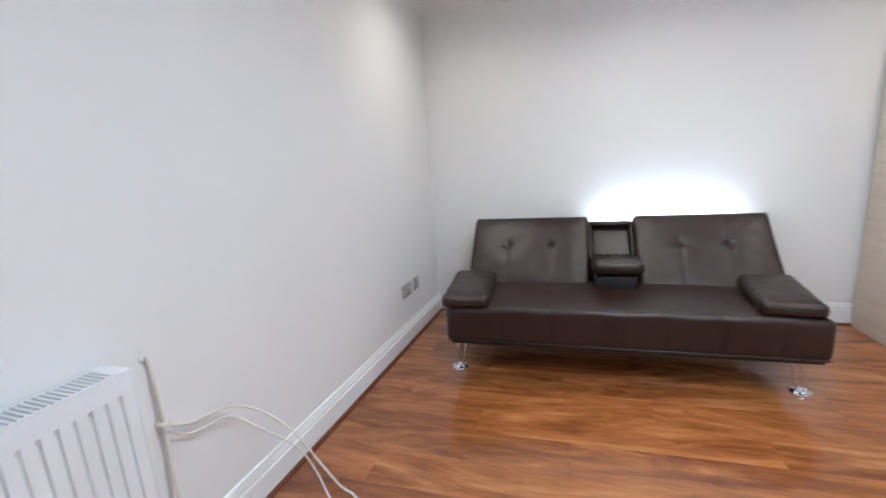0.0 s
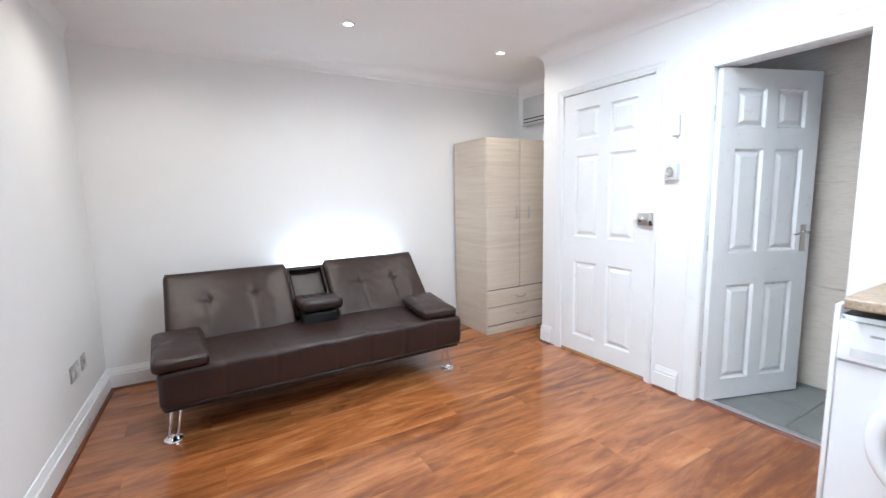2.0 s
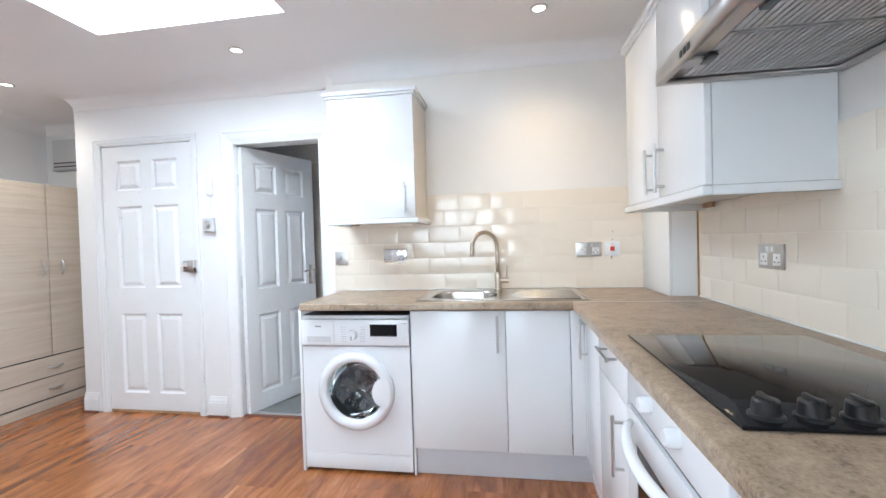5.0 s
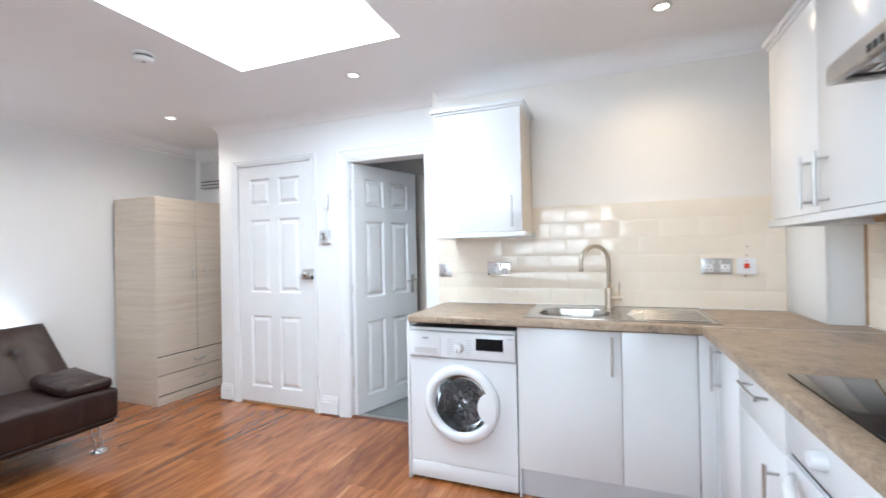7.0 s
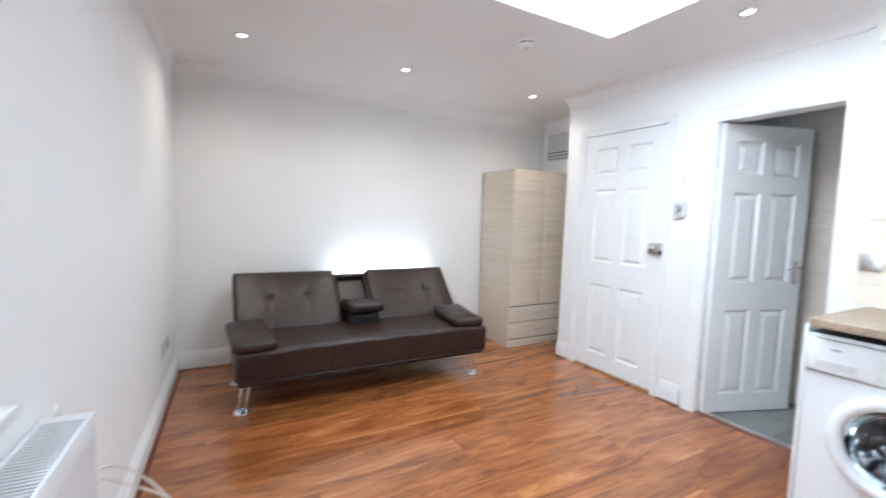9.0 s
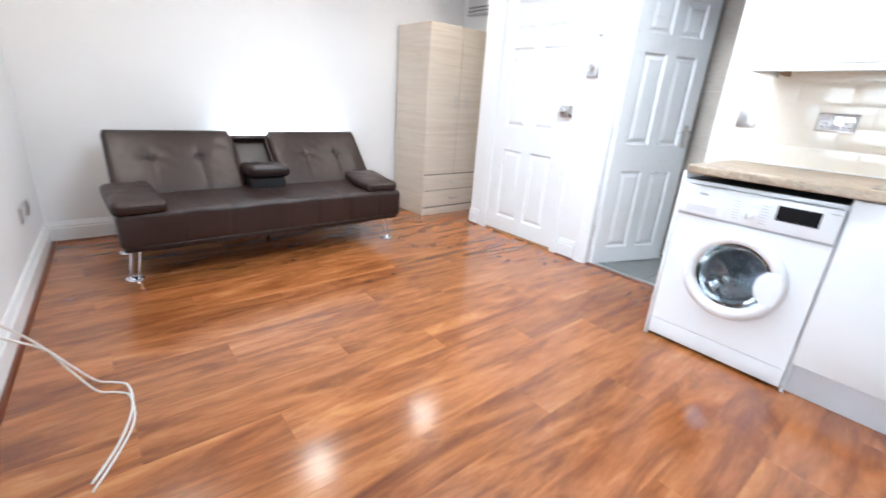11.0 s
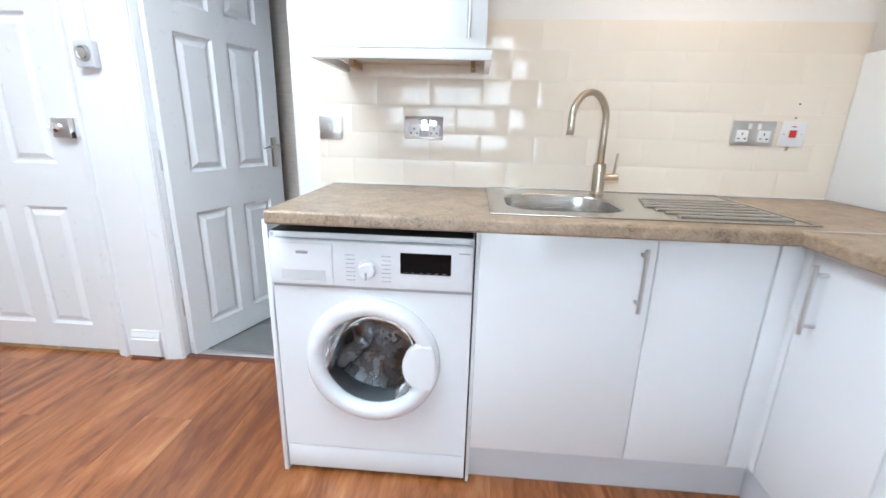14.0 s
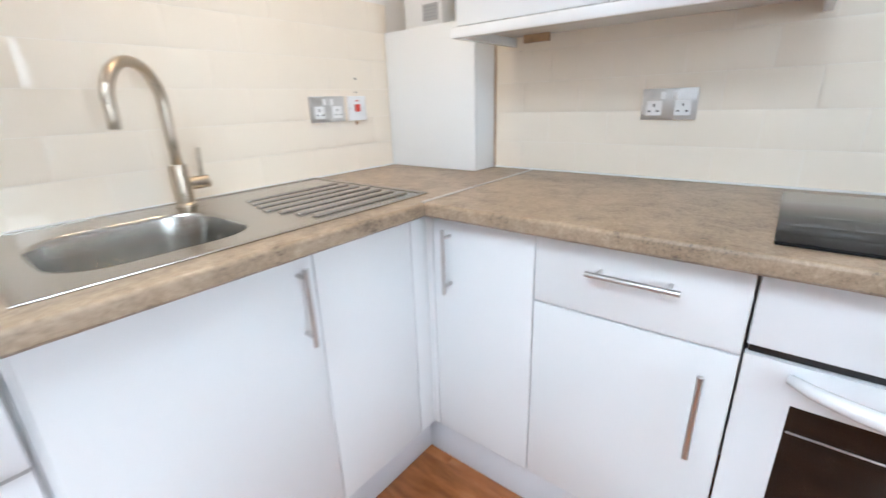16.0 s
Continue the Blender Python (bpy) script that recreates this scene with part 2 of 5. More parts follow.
STEEL = surface("brushed_steel", (0.50, 0.485, 0.455), 0.24, 1.0, vary=0.06, scale=4, rough_vary=0.05)
HOODSTEEL = surface("hood_steel", (0.52, 0.51, 0.50), 0.42, 1.0, vary=0.04, scale=5)
UNIT = surface("white_gloss_front", (0.80, 0.805, 0.81), 0.20, vary=0.01, scale=2, coat=0.08, rough_vary=0.03)
# Greyer than the fronts: the shade under the door overhang is in this colour.
PLINTH = surface("shaded_plinth", (0.68, 0.685, 0.71), 0.30, vary=0.004, scale=1, rough_vary=0.01)
TAPMETAL = surface("warm_brushed_nickel", (0.50, 0.435, 0.345), 0.30, 1.0, vary=0.06, scale=25)
CARCASS = surface("cream_carcass", (0.72, 0.66, 0.58), 0.45, vary=0.03)
WHITE = surface("white_enamel", (0.80, 0.81, 0.825), 0.20, vary=0.01, scale=3, rough_vary=0.04)
PLASTIC = surface("white_plastic", (0.80, 0.80, 0.80), 0.34, vary=0.02)
OFFWHITE = surface("greyish_white_plastic", (0.60, 0.60, 0.605), 0.4, vary=0.04)
GREYPLASTIC = surface("grey_plastic", (0.42, 0.42, 0.43), 0.4, vary=0.05)
BLACK = surface("black_plastic", (0.012, 0.012, 0.013), 0.32, vary=0.2)
# Near-black for hollows; also the painted shade over the washer and behind wardrobe gaps.
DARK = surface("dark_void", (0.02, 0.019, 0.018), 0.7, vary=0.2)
RUBBER = surface("grey_rubber", (0.10, 0.105, 0.11), 0.5, vary=0.1)
HOBGLASS = surface("black_glass", (0.008, 0.008, 0.009), 0.045, vary=0.1, rough_vary=0.02)
HOBGLASS.node_tree.nodes["Principled BSDF"].inputs["Specular IOR Level"].default_value = 0.22
OVENGLASS = surface("oven_glass", (0.010, 0.008, 0.007), 0.06, vary=0.1, rough_vary=0.02)
TILE = surface("cream_metro_tile", (0.83, 0.745, 0.63), 0.09, vary=0.015, scale=4, rough_vary=0.04, loose=True)
GROUT = surface("cream_grout", (0.82, 0.755, 0.665), 0.8, vary=0.05, scale=20)
BATHTILE = surface("beige_bath_tile", (0.66, 0.585, 0.50), 0.28, vary=0.03, scale=2.5, stretch=(1, 1, 6), loose=True)
BATHFLOOR = surface("grey_floor_tile", (0.20, 0.205, 0.195), 0.22, vary=0.10, scale=5, loose=True)
SEAL = surface("white_sealant", (0.80, 0.79, 0.77), 0.4)
RED = surface("red_plastic", (0.62, 0.05, 0.03), 0.35)
CABLE = surface("cream_cable", (0.74, 0.70, 0.63), 0.45)
LABELGREY = surface("grey_print", (0.35, 0.36, 0.38), 0.5)
WOODEDGE = surface("raw_timber", (0.42, 0.27, 0.15), 0.6, vary=0.25, scale=20, stretch=(1, 6, 1))


def worktop_material():
    mat, nt, p = nodes_of("mottled_stone_laminate")
    co = coords(nt, (1, 1, 1))
    a = add(nt, "ShaderNodeTexNoise", Scale=14.0, Detail=9.0, Roughness=0.72, Distortion=0.6)
    b = add(nt, "ShaderNodeTexNoise", Scale=150.0, Detail=3.0, Roughness=0.7)
    for n in (a, b):
        nt.links.new(co, n.inputs["Vector"])
    mix = nt.nodes.new("ShaderNodeMix")
    mix.inputs[0].default_value = 0.42
    nt.links.new(a.outputs["Fac"], mix.inputs[2])
    nt.links.new(b.outputs["Fac"], mix.inputs[3])
    r = ramp(nt, [(0.36, (0.120, 0.086, 0.058)), (0.45, (0.275, 0.205, 0.138)), (0.55, (0.375, 0.285, 0.196)), (0.68, (0.48, 0.38, 0.275))])
    nt.links.new(mix.outputs[0], r.inputs[0])
    nt.links.new(r.outputs[0], p.inputs["Base Color"])
    p.inputs["Roughness"].default_value = 0.36
    bp = add(nt, "ShaderNodeBump", Strength=0.12, Distance=0.001)
    nt.links.new(b.outputs["Fac"], bp.inputs["Height"])
    nt.links.new(bp.outputs[0], p.inputs["Normal"])
    return mat


def glass_material(name, tint, rough=0.02):
    mat, nt, p = nodes_of(name)
    p.inputs["Base Color"].default_value = (*tint, 1)
    p.inputs["Transmission Weight"].default_value = 1.0
    p.inputs["Roughness"].default_value = rough
    p.inputs["IOR"].default_value = 1.45
    return mat


def glow_material(name, c, strength):
    mat, nt, p = nodes_of(name)
    p.inputs["Base Color"].default_value = (0.8, 0.8, 0.8, 1)
    p.inputs["Emission Color"].default_value = (*c, 1)
    p.inputs["Emission Strength"].default_value = strength
    return mat


WORKTOP = worktop_material()
GLASS = glass_material("clear_glass", (0.95, 0.97, 0.97))
PORTHOLE = glass_material("porthole_glass", (0.86, 0.89, 0.90))
PORTHOLE.node_tree.nodes["Principled BSDF"].inputs["IOR"].default_value = 1.15
BULB = glow_material("lit_bulb", (1.0, 0.90, 0.72), 6.0)
BACKDROP = glow_material("bright_sky", (0.93, 0.97, 1.0), 5.0)

# ---- structure ----
T = 0.12


def wall_with_hole(x0, x1, y0, y1, z1, holes, along):
    """A wall's blocks, left open at holes (a, b, z0, z1) along x or y."""
    rows, a = [], (x0 if along == "x" else y0)
    end = x1 if along == "x" else y1
    blk = lambda s, e, z0, zz: (s, e, y0, y1, z0, zz) if along == "x" else (x0, x1, s, e, z0, zz)
    for h0, h1, hz0, hz1 in sorted(holes):
        if h0 > a:
            rows.append(blk(a, h0, 0, z1))
        if hz0 > 0:
            rows.append(blk(h0, h1, 0, hz0))
        if hz1 < z1:
            rows.append(blk(h0, h1, hz1, z1))
        a = h1
    if a < end:
        rows.append(blk(a, end, 0, z1))
    return boxes(*rows)


BATH = (0.602, 1.277, 0, 1.950)                # doorway in the door wall
DOOR1 = (1.605, 2.355, 0, 1.985)
wall_n = solo("wall_north", boxes((-1.3, ALCOVE + T, NORTH, NORTH + T, 0, CEIL + 0.1)), PAINT, "smooth white painted wall behind the sofa", "wall", kind="structure")
wall_door = solo("wall_east", wall_with_hole(DOOR_X, DOOR_X + T, 0.53, NIB, CEIL + 0.1, [BATH, DOOR1], "y"), PAINT, "white painted wall with two doors", "wall", kind="structure")
wall_kit = solo("wall_kitchen", boxes((KIT_X, KIT_X + T + DOOR_X - KIT_X, SOUTH - T, 0.53, 0, CEIL + 0.1)), CREAM, "warm white painted wall above cream kitchen tiles", "wall", kind="structure")
wall_s = solo("wall_south", boxes((-1.4, KIT_X, SOUTH - T, SOUTH, 0, CEIL + 0.1)), CREAM, "warm white painted wall behind the hob", "wall", kind="structure")
solo("wall_alcove", boxes((DOOR_X + T, ALCOVE + T, NIB - T, NIB, 0, CEIL + 0.1), (ALCOVE, ALCOVE + T, NIB, NORTH, 0, CEIL + 0.1)), PAINT, "white painted walls of the wardrobe alcove", "wall", kind="structure")
bm = wall_with_hole(-T, 0, -5.12, 0.02, CEIL + 0.1, [WIN], "y")
bm.transform(WEST)
wall_w = solo("wall_west", bm, PAINT, "white painted wall with the window", "wall", kind="structure")

# ceiling with the skylight's opening and a plaster cove round the room
xs, ys = (-1.35, SKY[0], SKY[1], ALCOVE + T), (SOUTH - T, SKY[2], SKY[3], NORTH + T)
bm = boxes(*[(xs[i], xs[i + 1], ys[j], ys[j + 1], CEIL, CEIL + 0.1) for i in range(3) for j in range(3) if (i, j) != (1, 1)])
solo("ceiling", bm, CEILING, "smooth off-white plaster ceiling", "ceiling", kind="structure")
skyl = thing("skylight", (0.895, 0.97, CEIL + 0.35), "bright square flat-roof skylight over the room", "skylight")
tagged(skyl, kind="structure")
part("skylight_frame", boxes((SKY[0] - 0.06, SKY[0], SKY[2] - 0.06, SKY[3] + 0.06, CEIL + 0.35, CEIL + 0.40), (SKY[1], SKY[1] + 0.06, SKY[2] - 0.06, SKY[3] + 0.06, CEIL + 0.35, CEIL + 0.40),
                             (SKY[0], SKY[1], SKY[2] - 0.06, SKY[2], CEIL + 0.35, CEIL + 0.40), (SKY[0], SKY[1], SKY[3], SKY[3] + 0.06, CEIL + 0.35, CEIL + 0.40)), PLASTIC, skyl)
part("pane", boxes((SKY[0] + 0.001, SKY[1] - 0.001, SKY[2] + 0.001, SKY[3] - 0.001, CEIL + 0.37, CEIL + 0.38)), GLASS, skyl).visible_shadow = False


for row in ((SKY[0] - 0.04, SKY[0], SKY[2] - 0.04, SKY[3] + 0.04), (SKY[1], SKY[1] + 0.04, SKY[2] - 0.04, SKY[3] + 0.04), (SKY[0], SKY[1], SKY[2] - 0.04, SKY[2]), (SKY[0], SKY[1], SKY[3], SKY[3] + 0.04)):
    part("shaft_side", box(*row, CEIL + 0.1, CEIL + 0.35), CEILING, skyl)


def cove(line, r=0.108):
    """A concave plaster cove along a line of (x, y) with the room on its left."""
    bm = bmesh.new()
    ps = [Vector((*p, 0)) for p in line]
    prof = [(0, -r - 0.005), (0.003, -r - 0.002)] + [(r - r * math.cos(radians(a)), -r + r * math.sin(radians(a))) for a in range(9, 90, 9)] + [(r, -0.0012), (r + 0.004, 0.0), (r + 0.004, 0.01), (-0.01, 0.01), (-0.01, -r - 0.005)]
    rings = []
    for i, p in enumerate(ps):
        d0 = (p - ps[i - 1]).normalized() if i else (ps[1] - p).normalized()
        d1 = (ps[i + 1] - p).normalized() if i + 1 < len(ps) else d0
        n0, n1 = Vector((-d0.y, d0.x, 0)), Vector((-d1.y, d1.x, 0))
        n = (n0 + n1).normalized()
        n /= max(0.3, n.dot(n0))
        rings.append([bm.verts.new(p + n * a + Vector((0, 0, CEIL + b))) for a, b in prof])
    for a, b in zip(rings, rings[1:]):
        for k in range(len(prof)):
            j = (k + 1) % len(prof)
            bm.faces.new((a[k], b[k], b[j], a[j]))
    bm.faces.new(rings[0]), bm.faces.new(rings[-1][::-1])
    bmesh.ops.recalc_face_normals(bm, faces=bm.faces)
    return bm


WSW = WEST @ Vector((0, -5.03, 0))
solo("cornice", cove([(KIT_X, SOUTH), (KIT_X, 0.48), (DOOR_X, 0.60), (DOOR_X, NIB), (ALCOVE, NIB), (ALCOVE, NORTH), (-0.935, NORTH), (WSW.x, SOUTH), (KIT_X, SOUTH)]), CEILING, "curved plaster cove where wall meets ceiling", "cornice", kind="structure", smooth=0.9)

# skirting, ogee topped
SK = [(0, 0.006), (0.019, 0.006), (0.019, 0.098), (0.012, 0.103), (0.015, 0.110), (0.013, 0.120), (0.007, 0.130), (0.006, 0.141), (0, 0.143)]
BEAD = [(0, 0), (0.022, 0), (0.020, 0.007), (0.014, 0.012), (0, 0.012)]


def skirt(name, a, b, base=Matrix.Identity(4)):
    """Skirting from a to b along a wall; the room lies to the left of a to b."""
    a, b = base @ Vector((*a, 0)), base @ Vector((*b, 0))
    d = b - a
    m = Matrix.Translation(a) @ Matrix.Rotation(math.atan2(d.y, d.x), 4, "Z")
    sk = solo("baseboard", prism(SK, "x", 0, d.length, m=m), GLOSS, "white moulded skirting board along the wall", "skirting", kind="structure", smooth=0.5)
    solo("floor_bead", prism(BEAD, "x", 0, d.length, m=m @ Matrix.Translation((0, 0.016, 0))), BEADWOOD, "dark red-brown laminate edging bead along the skirting", "floor edging", kind="structure")


skirt("n", (ALCOVE, NORTH), (-0.935, NORTH))
skirt("w", (0, 0), (0, -5.03), WEST)
skirt("e1", (DOOR_X, 1.375), (DOOR_X, 1.52))
skirt("e2", (DOOR_X, 2.45), (DOOR_X, NIB))
skirt("al", (DOOR_X, NIB), (ALCOVE, NIB))

# floor: a dark base under single boards
solo("floor", boxes((-1.35, DOOR_X + 0.06, SOUTH - T, NORTH + T, -0.06, -0.010), (DOOR_X + 0.06, ALCOVE + T, NIB - T, NORTH + T, -0.06, -0.010)), GAP, "glossy red-brown laminate floor boards", "floor", kind="structure")
floor_ob = bpy.data.objects["floor"]

# bathroom beyond the open door
BX = 2.985
solo("bath_floor", boxes((DOOR_X + 0.06, BX + T, -0.4, NIB - T, -0.06, -0.008)), GROUT, "grey tiled bathroom floor", "floor", kind="structure")
solo("wall_bath_east", boxes((BX + 0.008, BX + T, -0.4, NIB - T, -0.06, CEIL + 0.1)), GROUT, "beige tiled bathroom wall", "wall", kind="structure")
solo("wall_bath_ends", boxes((DOOR_X + T + 0.08, BX, -0.4, -0.3, -0.06, CEIL + 0.1), (DOOR_X + T, BX, NIB - T - 0.1, NIB - T, -0.06, CEIL + 0.1)), BATHTILE, "beige tiled bathroom end walls", "wall", kind="structure")
solo("threshold_strip", prism([(DOOR_X + 0.045, 0), (DOOR_X + 0.095, 0), (DOOR_X + 0.088, 0.006), (DOOR_X + 0.07, 0.009), (DOOR_X + 0.052, 0.006)], "y", BATH[0], BATH[1]), NICKEL, "brushed metal threshold strip in the bathroom doorway", "threshold", kind="structure")


solo("threshold_bead", prism([(DOOR_X + 0.004, 0), (DOOR_X + 0.040, 0), (DOOR_X + 0.036, 0.009), (DOOR_X + 0.012, 0.010)], "y", BATH[0] + 0.031, BATH[1] - 0.011), BEADWOOD, "red-brown timber strip across the bathroom doorway", "threshold", kind="structure")


# ---- doors ----
def panel_face(bm, w, h, y, cols, rows, m, flip):
    """One face of a six-panel door, with moulded and raised panels. It lies at y, in x and z."""
    s = -1 if flip else 1
    xs = sorted({0, w, *[c for p in cols for c in p]})
    zs = sorted({0, h, *[c for p in rows for c in p]})

    def quad(ps):
        bm.faces.new([bm.verts.new(m @ Vector(p)) for p in ps])
    for i in range(len(xs) - 1):
        for j in range(len(zs) - 1):
            x0, x1, z0, z1 = xs[i], xs[i + 1], zs[j], zs[j + 1]
            if (x0, x1) in cols and (z0, z1) in rows:
                rings = []
                for o, dep in ((0, 0), (0.004, -0.006), (0.012, -0.014), (0.020, -0.014), (0.040, -0.0025), (0.043, -0.001)):
                    rings.append([(x0 + o, y + s * dep, z0 + o), (x1 - o, y + s * dep, z0 + o), (x1 - o, y + s * dep, z1 - o), (x0 + o, y + s * dep, z1 - o)])
                for a, b in zip(rings, rings[1:]):
                    for k in range(4):
                        quad((a[k], a[(k + 1) % 4], b[(k + 1) % 4], b[k]))
                quad(rings[-1])
            else:
                quad(((x0, y, z0), (x1, y, z0), (x1, y, z1), (x0, y, z1)))


def panel_door_mesh(w, h, t, m):
    bm = bmesh.new()
    st = 0.155 * w
    mid = 0.12 * w
    cw = (w - 2 * st - mid) / 2
    cols = [(st, st + cw), (st + cw + mid, w - st)]
    rows = [(0.065 * h, 0.366 * h), (0.464 * h, 0.773 * h), (0.833 * h, 0.945 * h)]
    panel_face(bm, w, h, 0, cols, rows, m, True)
    panel_face(bm, w, h, t, cols, rows, m, False)
    for ps in (((0, 0, 0), (0, t, 0), (0, t, h), (0, 0, h)), ((w, 0, 0), (w, t, 0), (w, t, h), (w, 0, h)), ((0, 0, 0), (w, 0, 0), (w, t, 0), (0, t, 0)), ((0, 0, h), (w, 0, h), (w, t, h), (0, t, h))):
        bm.faces.new([bm.verts.new(m @ Vector(p)) for p in ps])
    bmesh.ops.remove_doubles(bm, verts=bm.verts, dist=1e-5)
    bmesh.ops.recalc_face_normals(bm, faces=bm.faces)
    return bm


ARCH = [(0.0, 0.0), (0.0, 0.018), (0.012, 0.020), (0.016, 0.016), (0.040, 0.0145), (0.046, 0.010), (0.058, 0.0085), (0.062, 0.006), (0.062, 0.0)]


def architrave(y0, y1, top, x, ob, width=1.0):
    """Moulded frame round a doorway in the door wall: two legs and a head, mitred."""
    prof = [(a * width, b) for a, b in ARCH]
    for name, path in (("architrave_leg", [(y0, 0, -1, 0), (y0, top, -1, 1)]), ("architrave_leg", [(y1, 0, 1, 0), (y1, top, 1, 1)]), ("architrave_head", [(y0, top, -1, 1), (y1, top, 1, 1)])):
        bm = bmesh.new()
        rings = [[bm.verts.new((x - out, yy + sy * (0.062 * width - a), zz + sz * (0.062 * width - a))) for a, out in prof] for yy, zz, sy, sz in path]
        a, b = rings
        for k in range(len(prof)):
            bm.faces.new((a[k], a[(k + 1) % len(prof)], b[(k + 1) % len(prof)], b[k]))
        bm.faces.new(a), bm.faces.new(b[::-1])
        bmesh.ops.recalc_face_normals(bm, faces=bm.faces)
        part(name, bm, GLOSS, ob, smooth=0.5)


# doorway to the bathroom
frame1 = tagged(thing("door_frame_1", (DOOR_X, (BATH[0] + BATH[1]) / 2, 0), "white moulded door frame of the bathroom doorway", "door frame"), kind="structure")
architrave(BATH[0] + 0.004, BATH[1] - 0.004, BATH[3] - 0.004, DOOR_X, frame1, 1.4)
L = 0.030
part("lining", boxes((DOOR_X, DOOR_X + 0.14, BATH[0], BATH[0] + L, 0, BATH[3]), bevel=0.002), GLOSS, frame1)
part("lining", boxes((DOOR_X, DOOR_X + 0.14, BATH[1] - 0.010, BATH[1], 0, BATH[3]), bevel=0.002), GLOSS, frame1)
part("lining", boxes((DOOR_X, DOOR_X + 0.14, BATH[0] + L, BATH[1] - 0.010, BATH[3] - 0.016, BATH[3]), bevel=0.002), GLOSS, frame1)
part("door_stop", boxes((DOOR_X + 0.06, DOOR_X + 0.085, BATH[0] + L, BATH[0] + L + 0.012, 0, BATH[3] - L)), GLOSS, frame1)

LEAF_W, LEAF_H, LEAF_T = 0.672, 1.918, 0.036
hinge = pose(DOOR_X + 0.042, BATH[1] - 0.014, 0.008, 0, 0, -19.4)
leaf = tagged(thing("door_1", hinge, "white six-panel door standing open into the bathroom", "door"), kind="structure")
part("leaf", panel_door_mesh(LEAF_W, LEAF_H, LEAF_T, hinge @ Matrix.Translation((0, -LEAF_T, 0))), GLOSS, leaf, smooth=0.35)
for side, yy in ((-1, -LEAF_T), (1, 0.0)):
    hm = hinge @ Matrix.Translation((LEAF_W - 0.055, yy, 0.965))
    h = part("door_handle", box(-0.02, 0.02, min(0, side * 0.006), max(0, side * 0.006), -0.085, 0.075, 0.002, m=hm), CHROME, leaf, "chrome lever handle on a long back plate")
    bmh = cyl(hm @ Vector((0, side * 0.006, 0.03)), hm @ Vector((0, side * 0.040, 0.03)), 0.009)
    tube([hm @ Vector((0, side * 0.04, 0.03)), hm @ Vector((-0.03, side * 0.044, 0.031)), hm @ Vector((-0.075, side * 0.044, 0.028)), hm @ Vector((-0.105, side * 0.040, 0.024))], 0.008, bm=bmh)
    part("lever", bmh, CHROME, h)
for hz in (0.25, 0.95, 1.68):
    part("hinge", cyl(hinge @ Vector((-0.004, 0.004, hz - 0.045)), hinge @ Vector((-0.004, 0.004, hz + 0.045)), 0.006, n=12), NICKEL, leaf)

# closed door beside it
frame2 = tagged(thing("door_frame_2", (DOOR_X, 1.98, 0), "white painted frame of the closed door", "door frame"), kind="structure")
architrave(DOOR1[0] - 0.003, DOOR1[1] + 0.003, DOOR1[3] + 0.003, DOOR_X, frame2, 0.8)
d1 = pose(DOOR_X + 0.004, DOOR1[1] - 0.004, 0.022, 0, 0, -90)
door2 = tagged(thing("door_2", d1, "white six-panel door, closed, with a night latch", "door"), kind="structure")
part("leaf", panel_door_mesh(0.742, 1.958, 0.04, d1), GLOSS, door2, smooth=0.35)
part("weather_strip", box(DOOR_X + 0.006, DOOR_X + 0.03, DOOR1[0], DOOR1[1], 0.0, 0.020, 0.002), WOODEDGE, door2, "bare worn timber strip under the door")
latch = part("latch", box(DOOR_X - 0.030, DOOR_X + 0.004, 1.597, 1.677, 1.046, 1.126, 0.004), NICKEL, door2, "brushed metal night latch case")
bm = lathe([(0.0, 0.0), (0.020, 0.0), (0.020, 0.012), (0.012, 0.016), (0.0, 0.017)], pose(DOOR_X - 0.030, 1.650, 1.086, 0, -90, 0), 20)
part("knob", bm, CHROME, latch)
part("keep", box(DOOR_X - 0.036, DOOR_X - 0.006, 1.563, 1.593, 1.044, 1.128, 0.003), CHROME, latch)
part("snib", cyl((DOOR_X - 0.02, 1.677, 1.084), (DOOR_X - 0.02, 1.707, 1.082), 0.007), PLASTIC, latch)

# ---- window ----
wy0, wy1, wz0, wz1 = WIN
win = tagged(thing("window_1", WEST @ Matrix.Translation((0, (wy0 + wy1) / 2, wz0)), "white framed window full of bright daylight", "window"), kind="structure")
fw = 0.055
part("window_frame", boxes((-0.105, -0.055, wy0, wy0 + fw, wz0, wz1), (-0.105, -0.055, wy1 - fw, wy1, wz0, wz1), (-0.105, -0.055, wy0 + fw, wy1 - fw, wz0, wz0 + fw), (-0.105, -0.055, wy0 + fw, wy1 - fw, wz1 - fw, wz1),
                           (-0.10, -0.06, (wy0 + wy1) / 2 - 0.03, (wy0 + wy1) / 2 + 0.03, wz0 + fw, wz1 - fw), bevel=0.004, m=WEST), PLASTIC, win)
for a, b in ((wy0 + fw, (wy0 + wy1) / 2 - 0.03), ((wy0 + wy1) / 2 + 0.03, wy1 - fw)):
    part("pane", boxes((-0.085, -0.077, a, b, wz0 + fw, wz1 - fw), m=WEST), GLASS, win).visible_shadow = False
part("window_sill", boxes((-0.055, 0.035, wy0 - 0.05, wy1 + 0.052, wz0 - 0.028, wz0), bevel=0.006, m=WEST), GLOSS, win, "white painted window board")

solo("backdrop_sky_window", boxes((-0.60, -0.59, wy0 - 1.2, wy1 + 1.2, 0.0, 3.2), m=WEST), BACKDROP, "pale bright overcast sky beyond the window", "sky", kind="structure")
